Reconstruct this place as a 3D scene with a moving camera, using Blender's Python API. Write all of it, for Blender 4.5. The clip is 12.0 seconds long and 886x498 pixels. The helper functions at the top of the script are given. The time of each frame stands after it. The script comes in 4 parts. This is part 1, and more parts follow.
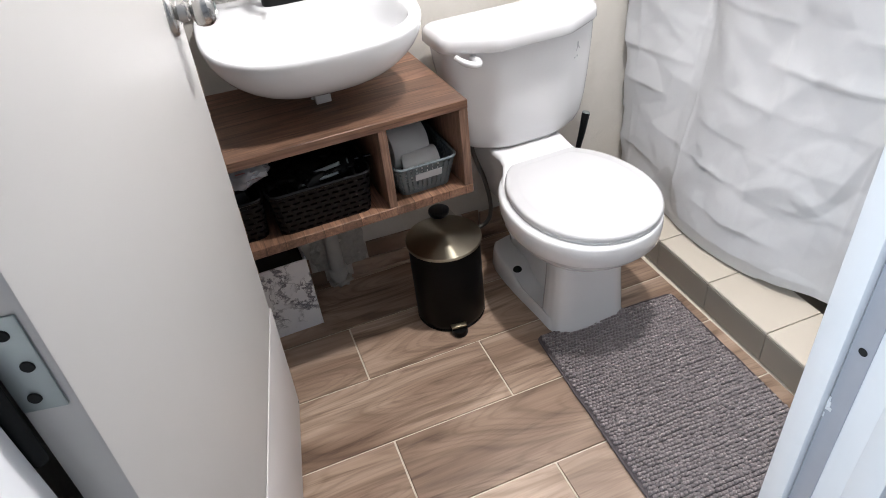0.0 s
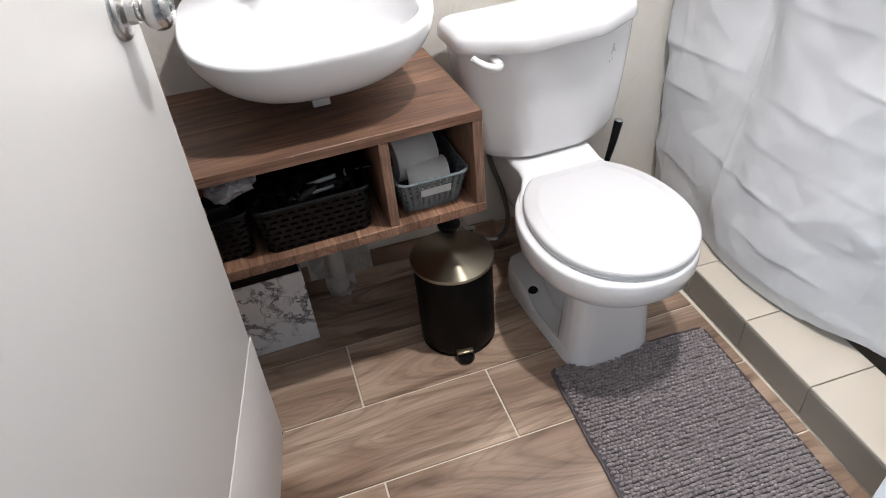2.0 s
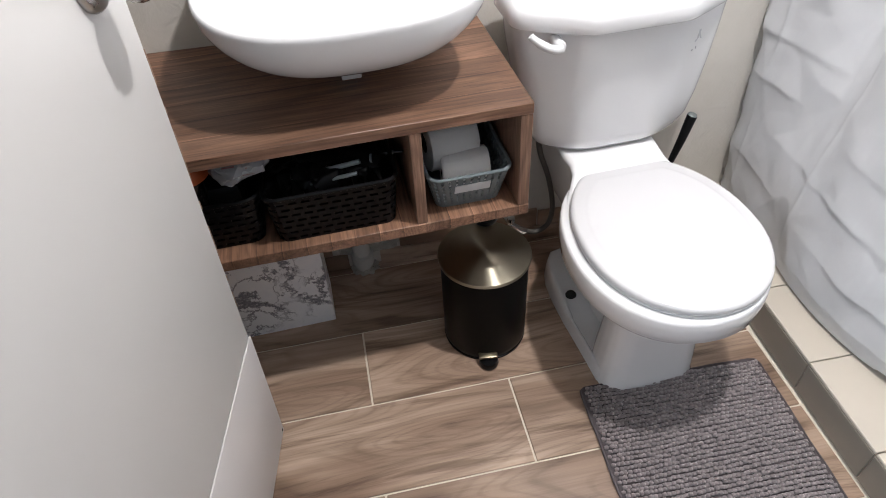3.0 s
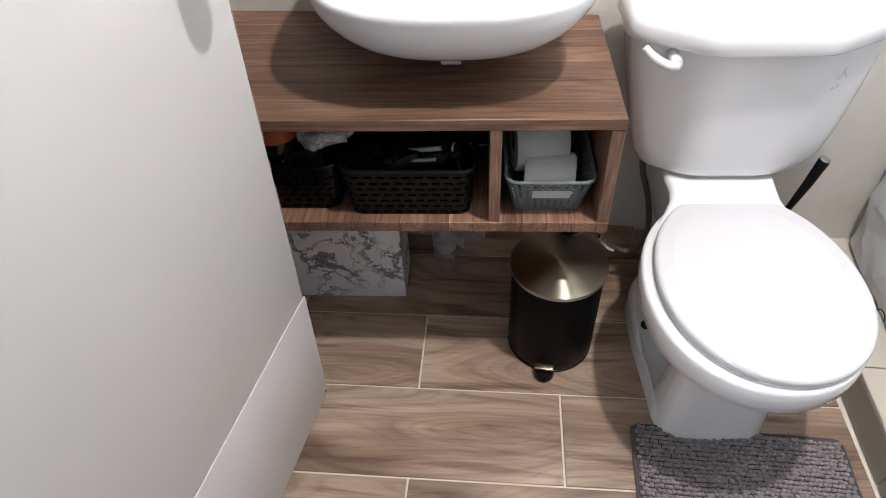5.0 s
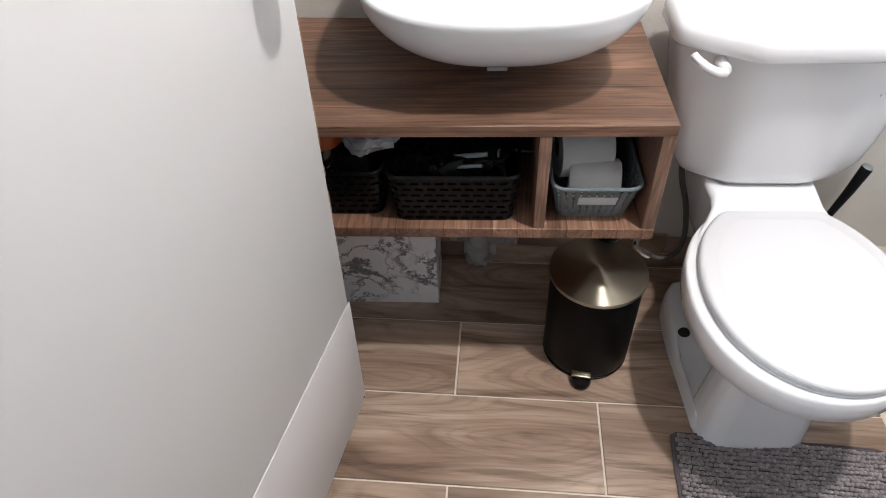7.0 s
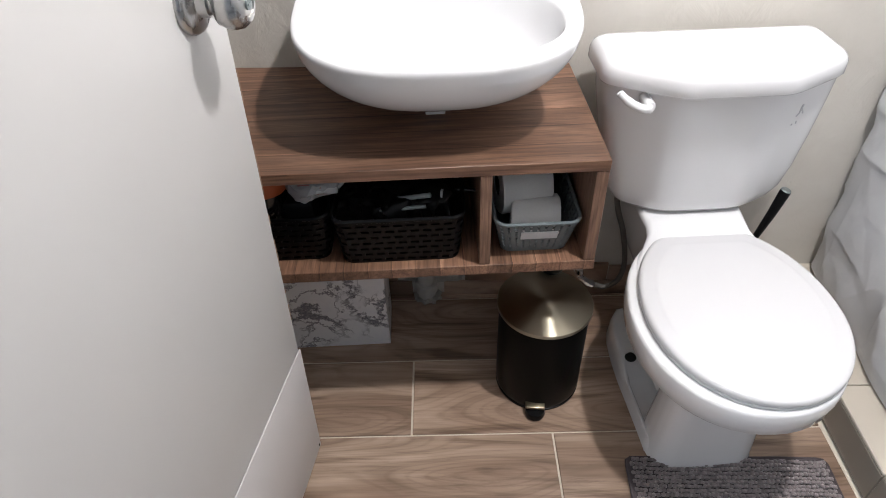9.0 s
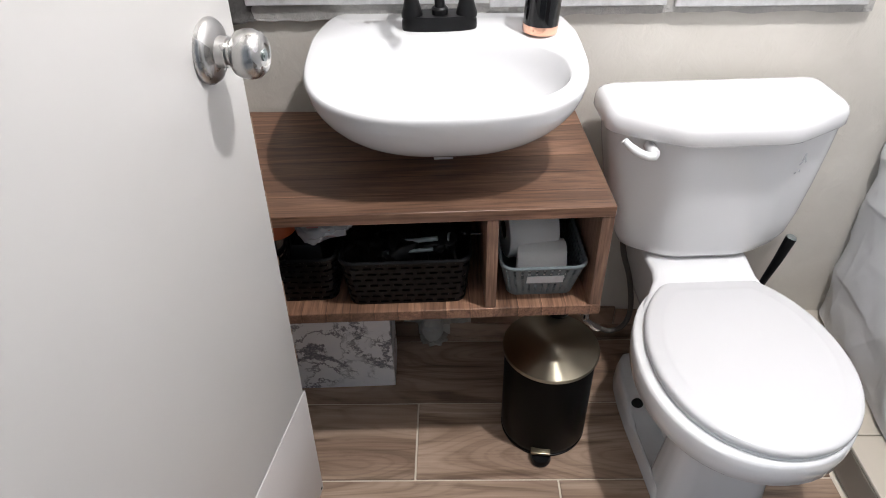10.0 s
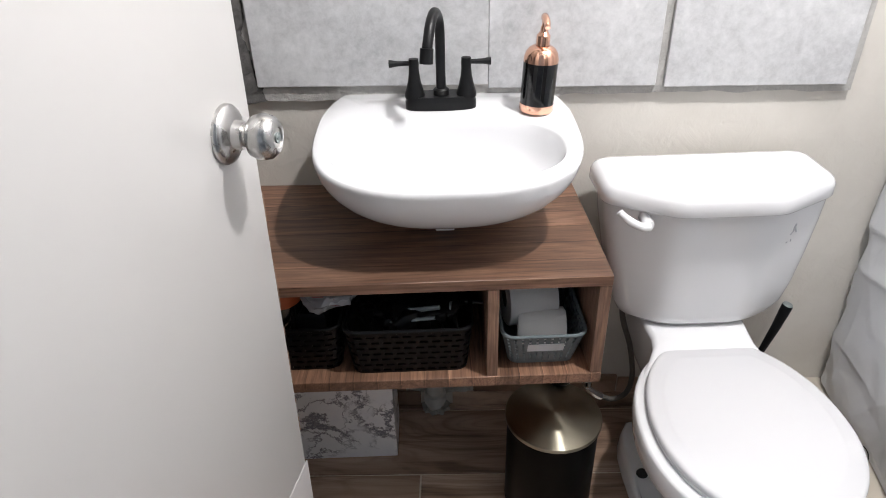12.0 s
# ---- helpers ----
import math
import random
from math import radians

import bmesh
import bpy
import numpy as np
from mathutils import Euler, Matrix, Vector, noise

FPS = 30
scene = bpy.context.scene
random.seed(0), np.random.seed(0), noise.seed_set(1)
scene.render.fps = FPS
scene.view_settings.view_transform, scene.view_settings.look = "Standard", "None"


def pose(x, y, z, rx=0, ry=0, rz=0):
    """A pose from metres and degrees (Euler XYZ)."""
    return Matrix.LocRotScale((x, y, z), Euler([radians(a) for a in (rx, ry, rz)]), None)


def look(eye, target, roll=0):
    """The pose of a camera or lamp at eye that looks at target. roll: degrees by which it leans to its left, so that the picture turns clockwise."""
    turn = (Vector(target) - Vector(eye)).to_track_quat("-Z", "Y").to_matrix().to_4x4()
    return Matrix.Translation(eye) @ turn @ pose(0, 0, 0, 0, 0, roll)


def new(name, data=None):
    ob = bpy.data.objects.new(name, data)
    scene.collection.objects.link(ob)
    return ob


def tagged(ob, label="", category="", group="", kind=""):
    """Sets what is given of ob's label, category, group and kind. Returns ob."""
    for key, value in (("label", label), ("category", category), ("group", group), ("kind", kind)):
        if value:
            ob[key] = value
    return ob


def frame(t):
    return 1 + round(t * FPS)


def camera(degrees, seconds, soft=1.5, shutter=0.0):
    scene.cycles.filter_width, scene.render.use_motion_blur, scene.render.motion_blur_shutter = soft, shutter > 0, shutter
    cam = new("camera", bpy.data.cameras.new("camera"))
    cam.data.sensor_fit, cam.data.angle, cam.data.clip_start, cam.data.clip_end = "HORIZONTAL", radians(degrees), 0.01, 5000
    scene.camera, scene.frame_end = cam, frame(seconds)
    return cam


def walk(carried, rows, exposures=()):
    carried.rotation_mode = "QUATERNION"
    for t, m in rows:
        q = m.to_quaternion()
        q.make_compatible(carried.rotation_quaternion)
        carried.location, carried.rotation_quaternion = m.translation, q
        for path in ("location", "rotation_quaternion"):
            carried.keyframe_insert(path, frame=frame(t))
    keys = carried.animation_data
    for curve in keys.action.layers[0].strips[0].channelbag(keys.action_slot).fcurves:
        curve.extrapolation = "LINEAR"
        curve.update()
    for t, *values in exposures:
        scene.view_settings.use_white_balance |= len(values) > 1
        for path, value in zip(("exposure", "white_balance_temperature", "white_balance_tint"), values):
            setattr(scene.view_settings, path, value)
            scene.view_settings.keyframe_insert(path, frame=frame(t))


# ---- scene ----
cam = camera(69.5, 12.0, soft=0.95)
PATH = [
    (0, (-0.509, -1.524, 1.212), (0.022, -0.016, 0.011), -6.7),
    (0.5, (-0.496, -1.526, 1.216), (0.03, -0.005, 0.029), -6.8),
    (1, (-0.469, -1.523, 1.21), (0.006, 0.008, 0.014), -6.8),
    (1.5, (-0.441, -1.478, 1.208), (-0.009, 0.035, -0.026), -7.1),
    (2, (-0.402, -1.365, 1.197), (0.034, 0.128, -0.059), -5.9),
    (2.5, (-0.366, -1.252, 1.194), (0.017, 0.183, -0.146), -4.6),
    (3, (-0.327, -1.191, 1.187), (-0.055, 0.225, -0.199), -3.7),
    (5, (-0.223, -1.171, 1.186), (-0.336, 0.244, -0.223), -2.9),
    (5.5, (-0.239, -1.175, 1.187), (-0.394, 0.242, -0.216), -3.1),
    (6, (-0.26, -1.176, 1.183), (-0.441, 0.243, -0.214), -3.4),
    (6.5, (-0.277, -1.175, 1.186), (-0.449, 0.247, -0.21), -3.3),
    (7, (-0.291, -1.174, 1.186), (-0.421, 0.255, -0.206), -3.1),
    (9, (-0.29, -1.181, 1.2), (-0.255, 0.327, -0.113), -1.8),
    (9.5, (-0.289, -1.183, 1.206), (-0.263, 0.373, -0.05), -1.6),
    (10, (-0.289, -1.185, 1.21), (-0.271, 0.403, -0.006), -1.5),
    (10.5, (-0.287, -1.187, 1.216), (-0.272, 0.427, 0.035), -1.5),
    (11, (-0.289, -1.19, 1.218), (-0.266, 0.46, 0.087), -1.2),
    (11.5, (-0.29, -1.197, 1.223), (-0.267, 0.483, 0.138), -1.3),
    (12, (-0.289, -1.206, 1.231), (-0.27, 0.5, 0.186), -1.7),
]
walk(cam, [(t, look(eye, target, roll)) for t, eye, target, roll in PATH],
     exposures=((0.0, 0.15), (2.0, 0.09), (7.0, 0.12), (9.0, 0.0), (12.0, -0.05)))

# ---- world and lights ----
world = bpy.data.worlds.new("world")
scene.world = world
world.use_nodes = True
world.node_tree.nodes["Background"].inputs["Color"].default_value = (0.55, 0.62, 0.72, 1)
world.node_tree.nodes["Background"].inputs["Strength"].default_value = 0.05
BULB_AT = (0.27, -0.64, 2.13)


def lamp_light(name, kind, m, watts, color, size):
    data = bpy.data.lights.new(name, kind)
    data.energy, data.color = watts, color
    if kind == "AREA":
        data.size = size
    else:
        data.shadow_soft_size = size
    new(name, data).matrix_world = m


lamp_light("bulb_light", "POINT", pose(*BULB_AT), 94.0, (1.0, 0.985, 0.985), 0.04)
# unseen cool source, added to make the right door jamb bright and bluish
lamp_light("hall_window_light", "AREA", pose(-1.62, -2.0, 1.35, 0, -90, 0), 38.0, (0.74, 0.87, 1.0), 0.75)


# ---- materials ----
class Nodes:
    """A node material with a Principled shader and short ways to add nodes."""

    def __init__(self, name, color=(0.8, 0.8, 0.8), rough=0.5, metal=0.0, **extra):
        self.mat = bpy.data.materials.new(name)
        self.mat.use_nodes = True
        self.tree = self.mat.node_tree
        self.bsdf = self.tree.nodes["Principled BSDF"]
        self.set("Base Color", (*color, 1))
        self.set("Roughness", rough)
        self.set("Metallic", metal)
        for key, value in extra.items():
            self.set(key.replace("_", " "), value)
        self.space = None

    def set(self, key, value):
        self.bsdf.inputs[key].default_value = value

    def node(self, kind, **inputs):
        n = self.tree.nodes.new(kind)
        for key, value in inputs.items():
            socket = n.inputs[key.replace("_", " ")]
            if isinstance(value, bpy.types.NodeSocket):
                self.tree.links.new(value, socket)
            else:
                socket.default_value = value
        return n

    def link(self, a, b):
        self.tree.links.new(a, b)

    def coords(self, scale=(1, 1, 1), shift=0.0):
        """Object coordinates, scaled, and moved by each object's random number."""
        tc = self.node("ShaderNodeTexCoord")
        out = tc.outputs["Object"]
        if shift:
            info = self.node("ShaderNodeObjectInfo")
            mul = self.node("ShaderNodeVectorMath")
            mul.operation = "SCALE"
            mul.inputs[0].default_value = (shift, shift * 0.7, shift * 0.3)
            self.link(info.outputs["Random"], mul.inputs["Scale"])
            add = self.node("ShaderNodeVectorMath")
            self.link(out, add.inputs[0])
            self.link(mul.outputs[0], add.inputs[1])
            out = add.outputs[0]
        m = self.node("ShaderNodeMapping", Vector=out)
        m.inputs["Scale"].default_value = scale
        return m.outputs[0]

    def noise(self, vec, scale, detail=4.0, rough=0.55, distort=0.0):
        n = self.node("ShaderNodeTexNoise", Vector=vec, Scale=scale, Detail=detail, Roughness=rough, Distortion=distort)
        return n.outputs["Fac"]

    def contours(self, vec, count, detail=2.0):
        """Growth lines: level lines of a slow noise, as in flat-sawn boards."""
        slow = self.noise(vec, 1.0, detail, 0.45, 0.3)
        times = self.node("ShaderNodeMath")
        times.operation = "MULTIPLY"
        times.inputs[1].default_value = count
        self.link(slow, times.inputs[0])
        wave = self.node("ShaderNodeMath")
        wave.operation = "SINE"
        self.link(times.outputs[0], wave.inputs[0])
        span = self.node("ShaderNodeMapRange", Value=wave.outputs[0])
        span.inputs["From Min"].default_value = -1.0
        return span.outputs[0]

    def ramp(self, fac, stops):
        n = self.node("ShaderNodeValToRGB", Fac=fac)
        els = n.color_ramp.elements
        while len(els) < len(stops):
            els.new(0.5)
        for e, (p, c) in zip(els, stops):
            e.position = p
            e.color = (*c, 1) if len(c) == 3 else c
        return n.outputs["Color"]

    def mix(self, fac, a, b, mode="MIX"):
        n = self.node("ShaderNodeMix")
        n.data_type, n.blend_type = "RGBA", mode
        for socket, value in ((n.inputs[0], fac), (n.inputs[6], a), (n.inputs[7], b)):
            if isinstance(value, bpy.types.NodeSocket):
                self.link(value, socket)
            else:
                socket.default_value = value if isinstance(value, (int, float)) else (*value, 1)
        return n.outputs[2]

    def color(self, socket):
        self.link(socket, self.bsdf.inputs["Base Color"])

    def rough(self, fac, lo, hi):
        n = self.node("ShaderNodeMapRange", Value=fac)
        n.inputs["To Min"].default_value, n.inputs["To Max"].default_value = lo, hi
        self.link(n.outputs[0], self.bsdf.inputs["Roughness"])

    def bump(self, *layers):
        """Layers of (height, strength, distance)."""
        last = None
        for h, strength, dist in layers:
            b = self.node("ShaderNodeBump", Height=h, Strength=strength, Distance=dist)
            if last:
                self.link(last, b.inputs["Normal"])
            last = b.outputs[0]
        self.link(last, self.bsdf.inputs["Normal"])


def plain(name, color, rough=0.5, metal=0.0, speck=0.06, scale=40.0, bump=0.0, **extra):
    """A surface of one colour with faint mottling and uneven gloss."""
    n = Nodes(name, color, rough, metal, **extra)
    v = n.coords()
    a, b = n.noise(v, scale), n.noise(v, scale * 0.13, 3)
    dark, light = [c * (1 - speck) for c in color], [min(1, c * (1 + speck)) for c in color]
    n.color(n.mix(n.mix(0.5, a, b), dark, light))
    n.rough(b, max(0.02, rough - 0.06), min(1, rough + 0.08))
    if bump:
        n.bump((a, bump, 0.002))
    return n.mat


def wood(name, dark, mid, light, axis=0, rough=0.45, shift=0.0, grain=1.0, bump=0.15, satin=0.5, strip=0.0):
    """Wood grain that runs along one axis: bands, fine streaks and knots."""
    n = Nodes(name, mid, rough)
    sc = [9.0 * grain] * 3
    sc[axis] = 2.0 * grain
    v = n.coords(tuple(sc), shift)
    swirl = n.noise(v, 1.0, 3, 0.5, 1.2)
    bands = n.node("ShaderNodeTexNoise", Vector=v, Scale=2.2, Detail=6.0, Roughness=0.6, Distortion=0.8).outputs["Fac"]
    sf = [160.0] * 3
    sf[axis] = 3.0
    fine = n.noise(n.coords(tuple(sf), shift), 1.0, 3, 0.6)
    sw = [4.5] * 3
    sw[axis] = 0.35
    wave = n.node("ShaderNodeTexWave", Vector=n.coords(tuple(sw), shift), Scale=2.6, Distortion=7.0, Detail=3.0, Detail_Scale=1.2, Detail_Roughness=0.65)
    wave.bands_direction = "Y" if axis == 0 else "X"
    bands = n.mix(0.06, bands, wave.outputs["Fac"])
    base = n.ramp(n.mix(0.55, swirl, bands), [(0.24, dark), (0.5, mid), (0.76, light)])
    sm = [150.0] * 3
    sm[axis] = 7.0
    lines = n.noise(n.coords(tuple(sm), shift), 1.0, 5, 0.72, 1.6)
    base = n.mix(0.45, base, n.ramp(lines, [(0.30, (0.42, 0.40, 0.38)), (0.5, (0.95, 0.95, 0.95)), (0.7, (1.3, 1.3, 1.3))]), "MULTIPLY")
    sp = [330.0] * 3
    sp[axis] = 16.0
    pores = n.ramp(n.noise(n.coords(tuple(sp), shift), 1.0, 2, 0.5), [(0.34, (0.42, 0.38, 0.36)), (0.46, (1, 1, 1))])
    base = n.mix(0.5, base, pores, "MULTIPLY")
    sg = [9.0] * 3
    sg[axis] = 1.1
    grown = n.contours(n.coords(tuple(sg), shift), 120.0, 1.2)
    base = n.mix(0.7, base, n.ramp(grown, [(0.0, (0.70, 0.68, 0.66)), (0.35, (0.98, 0.98, 0.98)), (1.0, (1.1, 1.1, 1.1))]), "MULTIPLY")
    knots = n.node("ShaderNodeTexVoronoi", Vector=n.coords(tuple(5.5 if k != axis else 2.6 for k in range(3)), shift), Scale=1.6)
    base = n.mix(n.ramp(knots.outputs["Distance"], [(0.015, (0.8, 0.8, 0.8)), (0.05, (0, 0, 0))]), base, dark)
    if strip:
        place = n.node("ShaderNodeSeparateXYZ", Vector=n.coords((1 / strip,) * 3)).outputs[1 - axis]
        wobble = n.node("ShaderNodeMath")
        wobble.operation = "MULTIPLY_ADD"
        wobble.inputs[1].default_value = 0.10
        n.link(n.noise(n.coords(tuple(60.0 if k != axis else 7.0 for k in range(3))), 1.0, 3), wobble.inputs[0])
        n.link(place, wobble.inputs[2])
        parts = {}
        for op in ("FLOOR", "FRACT"):
            parts[op] = n.node("ShaderNodeMath")
            parts[op].operation = op
            n.link(wobble.outputs[0], parts[op].inputs[0])
        tone = n.node("ShaderNodeTexWhiteNoise")
        tone.noise_dimensions = "1D"
        n.link(parts["FLOOR"].outputs[0], tone.inputs["W"])
        base = n.mix(1.0, base, n.ramp(tone.outputs["Value"], [(0.0, (0.70, 0.685, 0.67)), (1.0, (1.16, 1.14, 1.12))]), "MULTIPLY")
        base = n.mix(0.9, base, n.ramp(parts["FRACT"].outputs[0], [(0.0, (1.6, 1.55, 1.5)), (0.05, (1, 1, 1)), (0.90, (1, 1, 1)), (1.0, (0.38, 0.35, 0.33))]), "MULTIPLY")
    n.color(n.mix(0.7, base, n.ramp(fine, [(0.3, (0.25, 0.25, 0.25)), (0.65, (0.72, 0.72, 0.72))]), "SOFT_LIGHT"))
    n.rough(fine, rough - 0.07, rough + 0.1)
    n.bump((fine, bump, 0.0006))
    n.set("Specular IOR Level", satin)
    return n.mat


def floor_tile_wood():
    """Porcelain planks printed with flat-sawn figure: arcs, dark streaks and fibre."""
    n = Nodes("wood_look_porcelain", (0.3, 0.2, 0.14), 0.4)
    tone = n.noise(n.coords((1.3, 5.5, 2.0), 19.0), 1.0, 3, 0.5, 0.9)
    base = n.ramp(tone, [(0.36, (0.235, 0.156, 0.112)), (0.50, (0.335, 0.236, 0.174)), (0.64, (0.475, 0.357, 0.275))])
    broad = n.contours(n.coords((0.8, 4.6, 1.0), 31.0), 95.0, 1.0)
    base = n.mix(0.55, base, n.ramp(broad, [(0.0, (0.66, 0.63, 0.60)), (0.22, (0.93, 0.92, 0.91)), (0.6, (1.04, 1.04, 1.04)), (1.0, (1.10, 1.10, 1.10))]), "MULTIPLY")
    thin = n.contours(n.coords((0.8, 4.6, 1.0), 31.0), 300.0, 1.6)
    base = n.mix(0.6, base, n.ramp(thin, [(0.0, (0.80, 0.78, 0.76)), (0.3, (1, 1, 1)), (1.0, (1.05, 1.05, 1.05))]), "MULTIPLY")
    dash = n.noise(n.coords((4.5, 46.0, 20.0), 13.0), 1.0, 6, 0.72, 1.2)
    base = n.mix(0.55, base, n.ramp(dash, [(0.30, (0.52, 0.49, 0.46)), (0.44, (0.95, 0.95, 0.95)), (0.56, (1.03, 1.03, 1.03)), (0.70, (1.2, 1.2, 1.2))]), "MULTIPLY")
    streak = n.noise(n.coords((1.6, 15.0, 4.0), 27.0), 1.0, 5, 0.6, 1.6)
    base = n.mix(1.0, base, n.ramp(streak, [(0.33, (0.50, 0.46, 0.43)), (0.45, (0.97, 0.97, 0.97)), (0.6, (1, 1, 1))]), "MULTIPLY")
    fine = n.noise(n.coords((6.0, 240.0, 20.0), 7.0), 1.0, 4, 0.65)
    base = n.mix(0.5, base, n.ramp(fine, [(0.3, (0.36, 0.35, 0.34)), (0.64, (0.62, 0.62, 0.62))]), "SOFT_LIGHT")
    info = n.node("ShaderNodeObjectInfo")
    each = n.ramp(info.outputs["Random"], [(0.0, (0.86, 0.84, 0.82)), (1.0, (1.05, 1.04, 1.03))])
    n.color(n.mix(1.0, base, each, "MULTIPLY"))
    n.rough(n.noise(n.coords((6, 6, 6)), 3.0, 3), 0.3, 0.46)
    n.bump((fine, 0.12, 0.0006), (dash, 0.06, 0.0008))
    return n.mat


def plaster(name, color, stain):
    n = Nodes(name, color, 0.75)
    v = n.coords()
    big, mid, fine = n.noise(v, 2.2, 4, 0.6), n.noise(v, 16, 5, 0.6, 0.5), n.noise(v, 130, 3, 0.6)
    c = n.ramp(big, [(0.3, stain), (0.6, color)])
    n.color(n.mix(0.25, c, n.ramp(mid, [(0.3, stain), (0.7, color)])))
    dents = n.node("ShaderNodeTexVoronoi", Vector=v, Scale=26.0)
    pits = n.ramp(dents.outputs["Distance"], [(0.04, (0, 0, 0)), (0.12, (1, 1, 1))])
    n.bump((mid, 0.6, 0.006), (fine, 0.2, 0.001), (pits, 0.2, 0.002))
    return n.mat


def concrete_tile():
    n = Nodes("concrete_look_tile", (0.5, 0.5, 0.5), 0.5)
    v = n.coords((1, 1, 1), 5.0)
    big, mid, fine = n.noise(v, 5, 5, 0.65, 0.6), n.noise(v, 55, 6, 0.75, 0.15), n.noise(v, 260, 3, 0.6)
    c = n.ramp(n.mix(0.5, big, mid), [(0.34, (0.385, 0.387, 0.395)), (0.5, (0.54, 0.543, 0.55)), (0.66, (0.665, 0.665, 0.67))])
    n.color(c)
    n.rough(mid, 0.42, 0.62)
    n.bump((mid, 0.15, 0.0015), (fine, 0.1, 0.0006))
    return n.mat


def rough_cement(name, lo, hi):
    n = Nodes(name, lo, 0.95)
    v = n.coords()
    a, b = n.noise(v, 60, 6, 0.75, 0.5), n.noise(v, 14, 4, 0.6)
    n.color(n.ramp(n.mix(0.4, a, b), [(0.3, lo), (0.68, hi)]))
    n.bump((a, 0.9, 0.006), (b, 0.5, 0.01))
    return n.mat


def marble_paper():
    n = Nodes("marble_print_paper", (0.8, 0.8, 0.82), 0.35)
    tc = n.node("ShaderNodeMapping", Vector=n.coords())
    tc.inputs["Location"].default_value = (1.37, 0.4, 0.83)
    v = tc.outputs[0]
    warp = n.node("ShaderNodeTexNoise", Vector=v, Scale=11.0, Detail=8.0, Roughness=0.68)

    def vein(scale, push, width):
        add = n.node("ShaderNodeMix")
        add.data_type, add.blend_type = "RGBA", "LINEAR_LIGHT"
        add.inputs[0].default_value = push
        n.link(v, add.inputs[6])
        n.link(warp.outputs["Color"], add.inputs[7])
        cell = n.node("ShaderNodeTexVoronoi", Vector=add.outputs[2], Scale=scale)
        cell.feature = "DISTANCE_TO_EDGE"
        return n.ramp(cell.outputs["Distance"], [(0.0, (1, 1, 1)), (width * 0.4, (0.75, 0.75, 0.75)), (width, (0, 0, 0))])

    near = n.noise(v, 6.5, 4)
    strong = n.mix(1.0, vein(6.0, 0.10, 0.055), n.ramp(near, [(0.46, (0, 0, 0)), (0.54, (1, 1, 1))]), "MULTIPLY")
    twigs = n.mix(1.0, vein(13.0, 0.09, 0.06), n.ramp(near, [(0.52, (0, 0, 0)), (0.60, (0.9, 0.9, 0.9))]), "MULTIPLY")
    cloud = n.ramp(n.noise(v, 13, 5, 0.65), [(0.30, (0.80, 0.81, 0.86)), (0.55, (0.88, 0.885, 0.91))])
    n.color(n.mix(n.mix(1.0, strong, twigs, "LIGHTEN"), cloud, (0.13, 0.13, 0.165)))
    return n.mat


def brushed(name, color, rough=0.3, aniso=0.85, turn=0.0):
    """Metal brushed in circles round the object's upright axis."""
    n = Nodes(name, color, rough, 1.0)
    n.set("Anisotropic", aniso)
    t = n.node("ShaderNodeTangent")
    t.direction_type, t.axis = "RADIAL", "Z"
    n.link(t.outputs[0], n.bsdf.inputs["Tangent"])
    n.set("Anisotropic Rotation", turn)
    v = n.coords()
    dist = n.node("ShaderNodeVectorMath", )
    dist.operation = "LENGTH"
    n.link(v, dist.inputs[0])
    ring = n.node("ShaderNodeTexNoise", Scale=900.0, Detail=2.0)
    ring.noise_dimensions = "1D"
    n.link(dist.outputs["Value"], ring.inputs["W"])
    n.rough(ring.outputs["Fac"], rough - 0.015, rough + 0.02)
    return n.mat


def mat_fabric():
    n = Nodes("chenille_grey", (0.2, 0.19, 0.2), 0.95)
    v = n.coords()
    geo = n.node("ShaderNodeNewGeometry")
    rnd = geo.outputs["Random Per Island"]
    patch = n.noise(v, 9.0, 3)
    fibre = n.noise(v, 900, 3, 0.7)
    c = n.ramp(n.mix(0.5, rnd, patch), [(0.2, (0.180, 0.150, 0.153)), (0.8, (0.290, 0.245, 0.249))])
    n.color(n.mix(0.4, c, n.ramp(fibre, [(0.3, (0.135, 0.110, 0.110)), (0.7, (0.33, 0.280, 0.278))])))
    n.bump((fibre, 0.8, 0.0015))
    n.set("Sheen Weight", 0.3)
    return n.mat


def curtain_cloth():
    n = Nodes("curtain_polyester", (0.80, 0.80, 0.82), 0.5)
    v = n.coords()
    weave = n.noise(v, 500, 2)
    soft = n.noise(v, 11, 4, 0.6, 0.6)
    n.color(n.mix(soft, (0.60, 0.605, 0.625), (0.68, 0.68, 0.695)))
    n.bump((soft, 0.18, 0.006), (weave, 0.05, 0.0004))
    n.rough(soft, 0.42, 0.6)
    thin = n.node("ShaderNodeBsdfTranslucent")
    thin.inputs["Color"].default_value = (0.8, 0.8, 0.82, 1)
    mix = n.node("ShaderNodeMixShader")
    mix.inputs[0].default_value = 0.18
    out = n.tree.nodes["Material Output"]
    n.link(n.bsdf.outputs[0], mix.inputs[1])
    n.link(thin.outputs[0], mix.inputs[2])
    n.link(mix.outputs[0], out.inputs["Surface"])
    return n.mat


def glow(name, color, strength):
    n = Nodes(name, (0.9, 0.9, 0.9), 0.4)
    n.set("Emission Color", (*color, 1))
    n.set("Emission Strength", strength)
    return n.mat


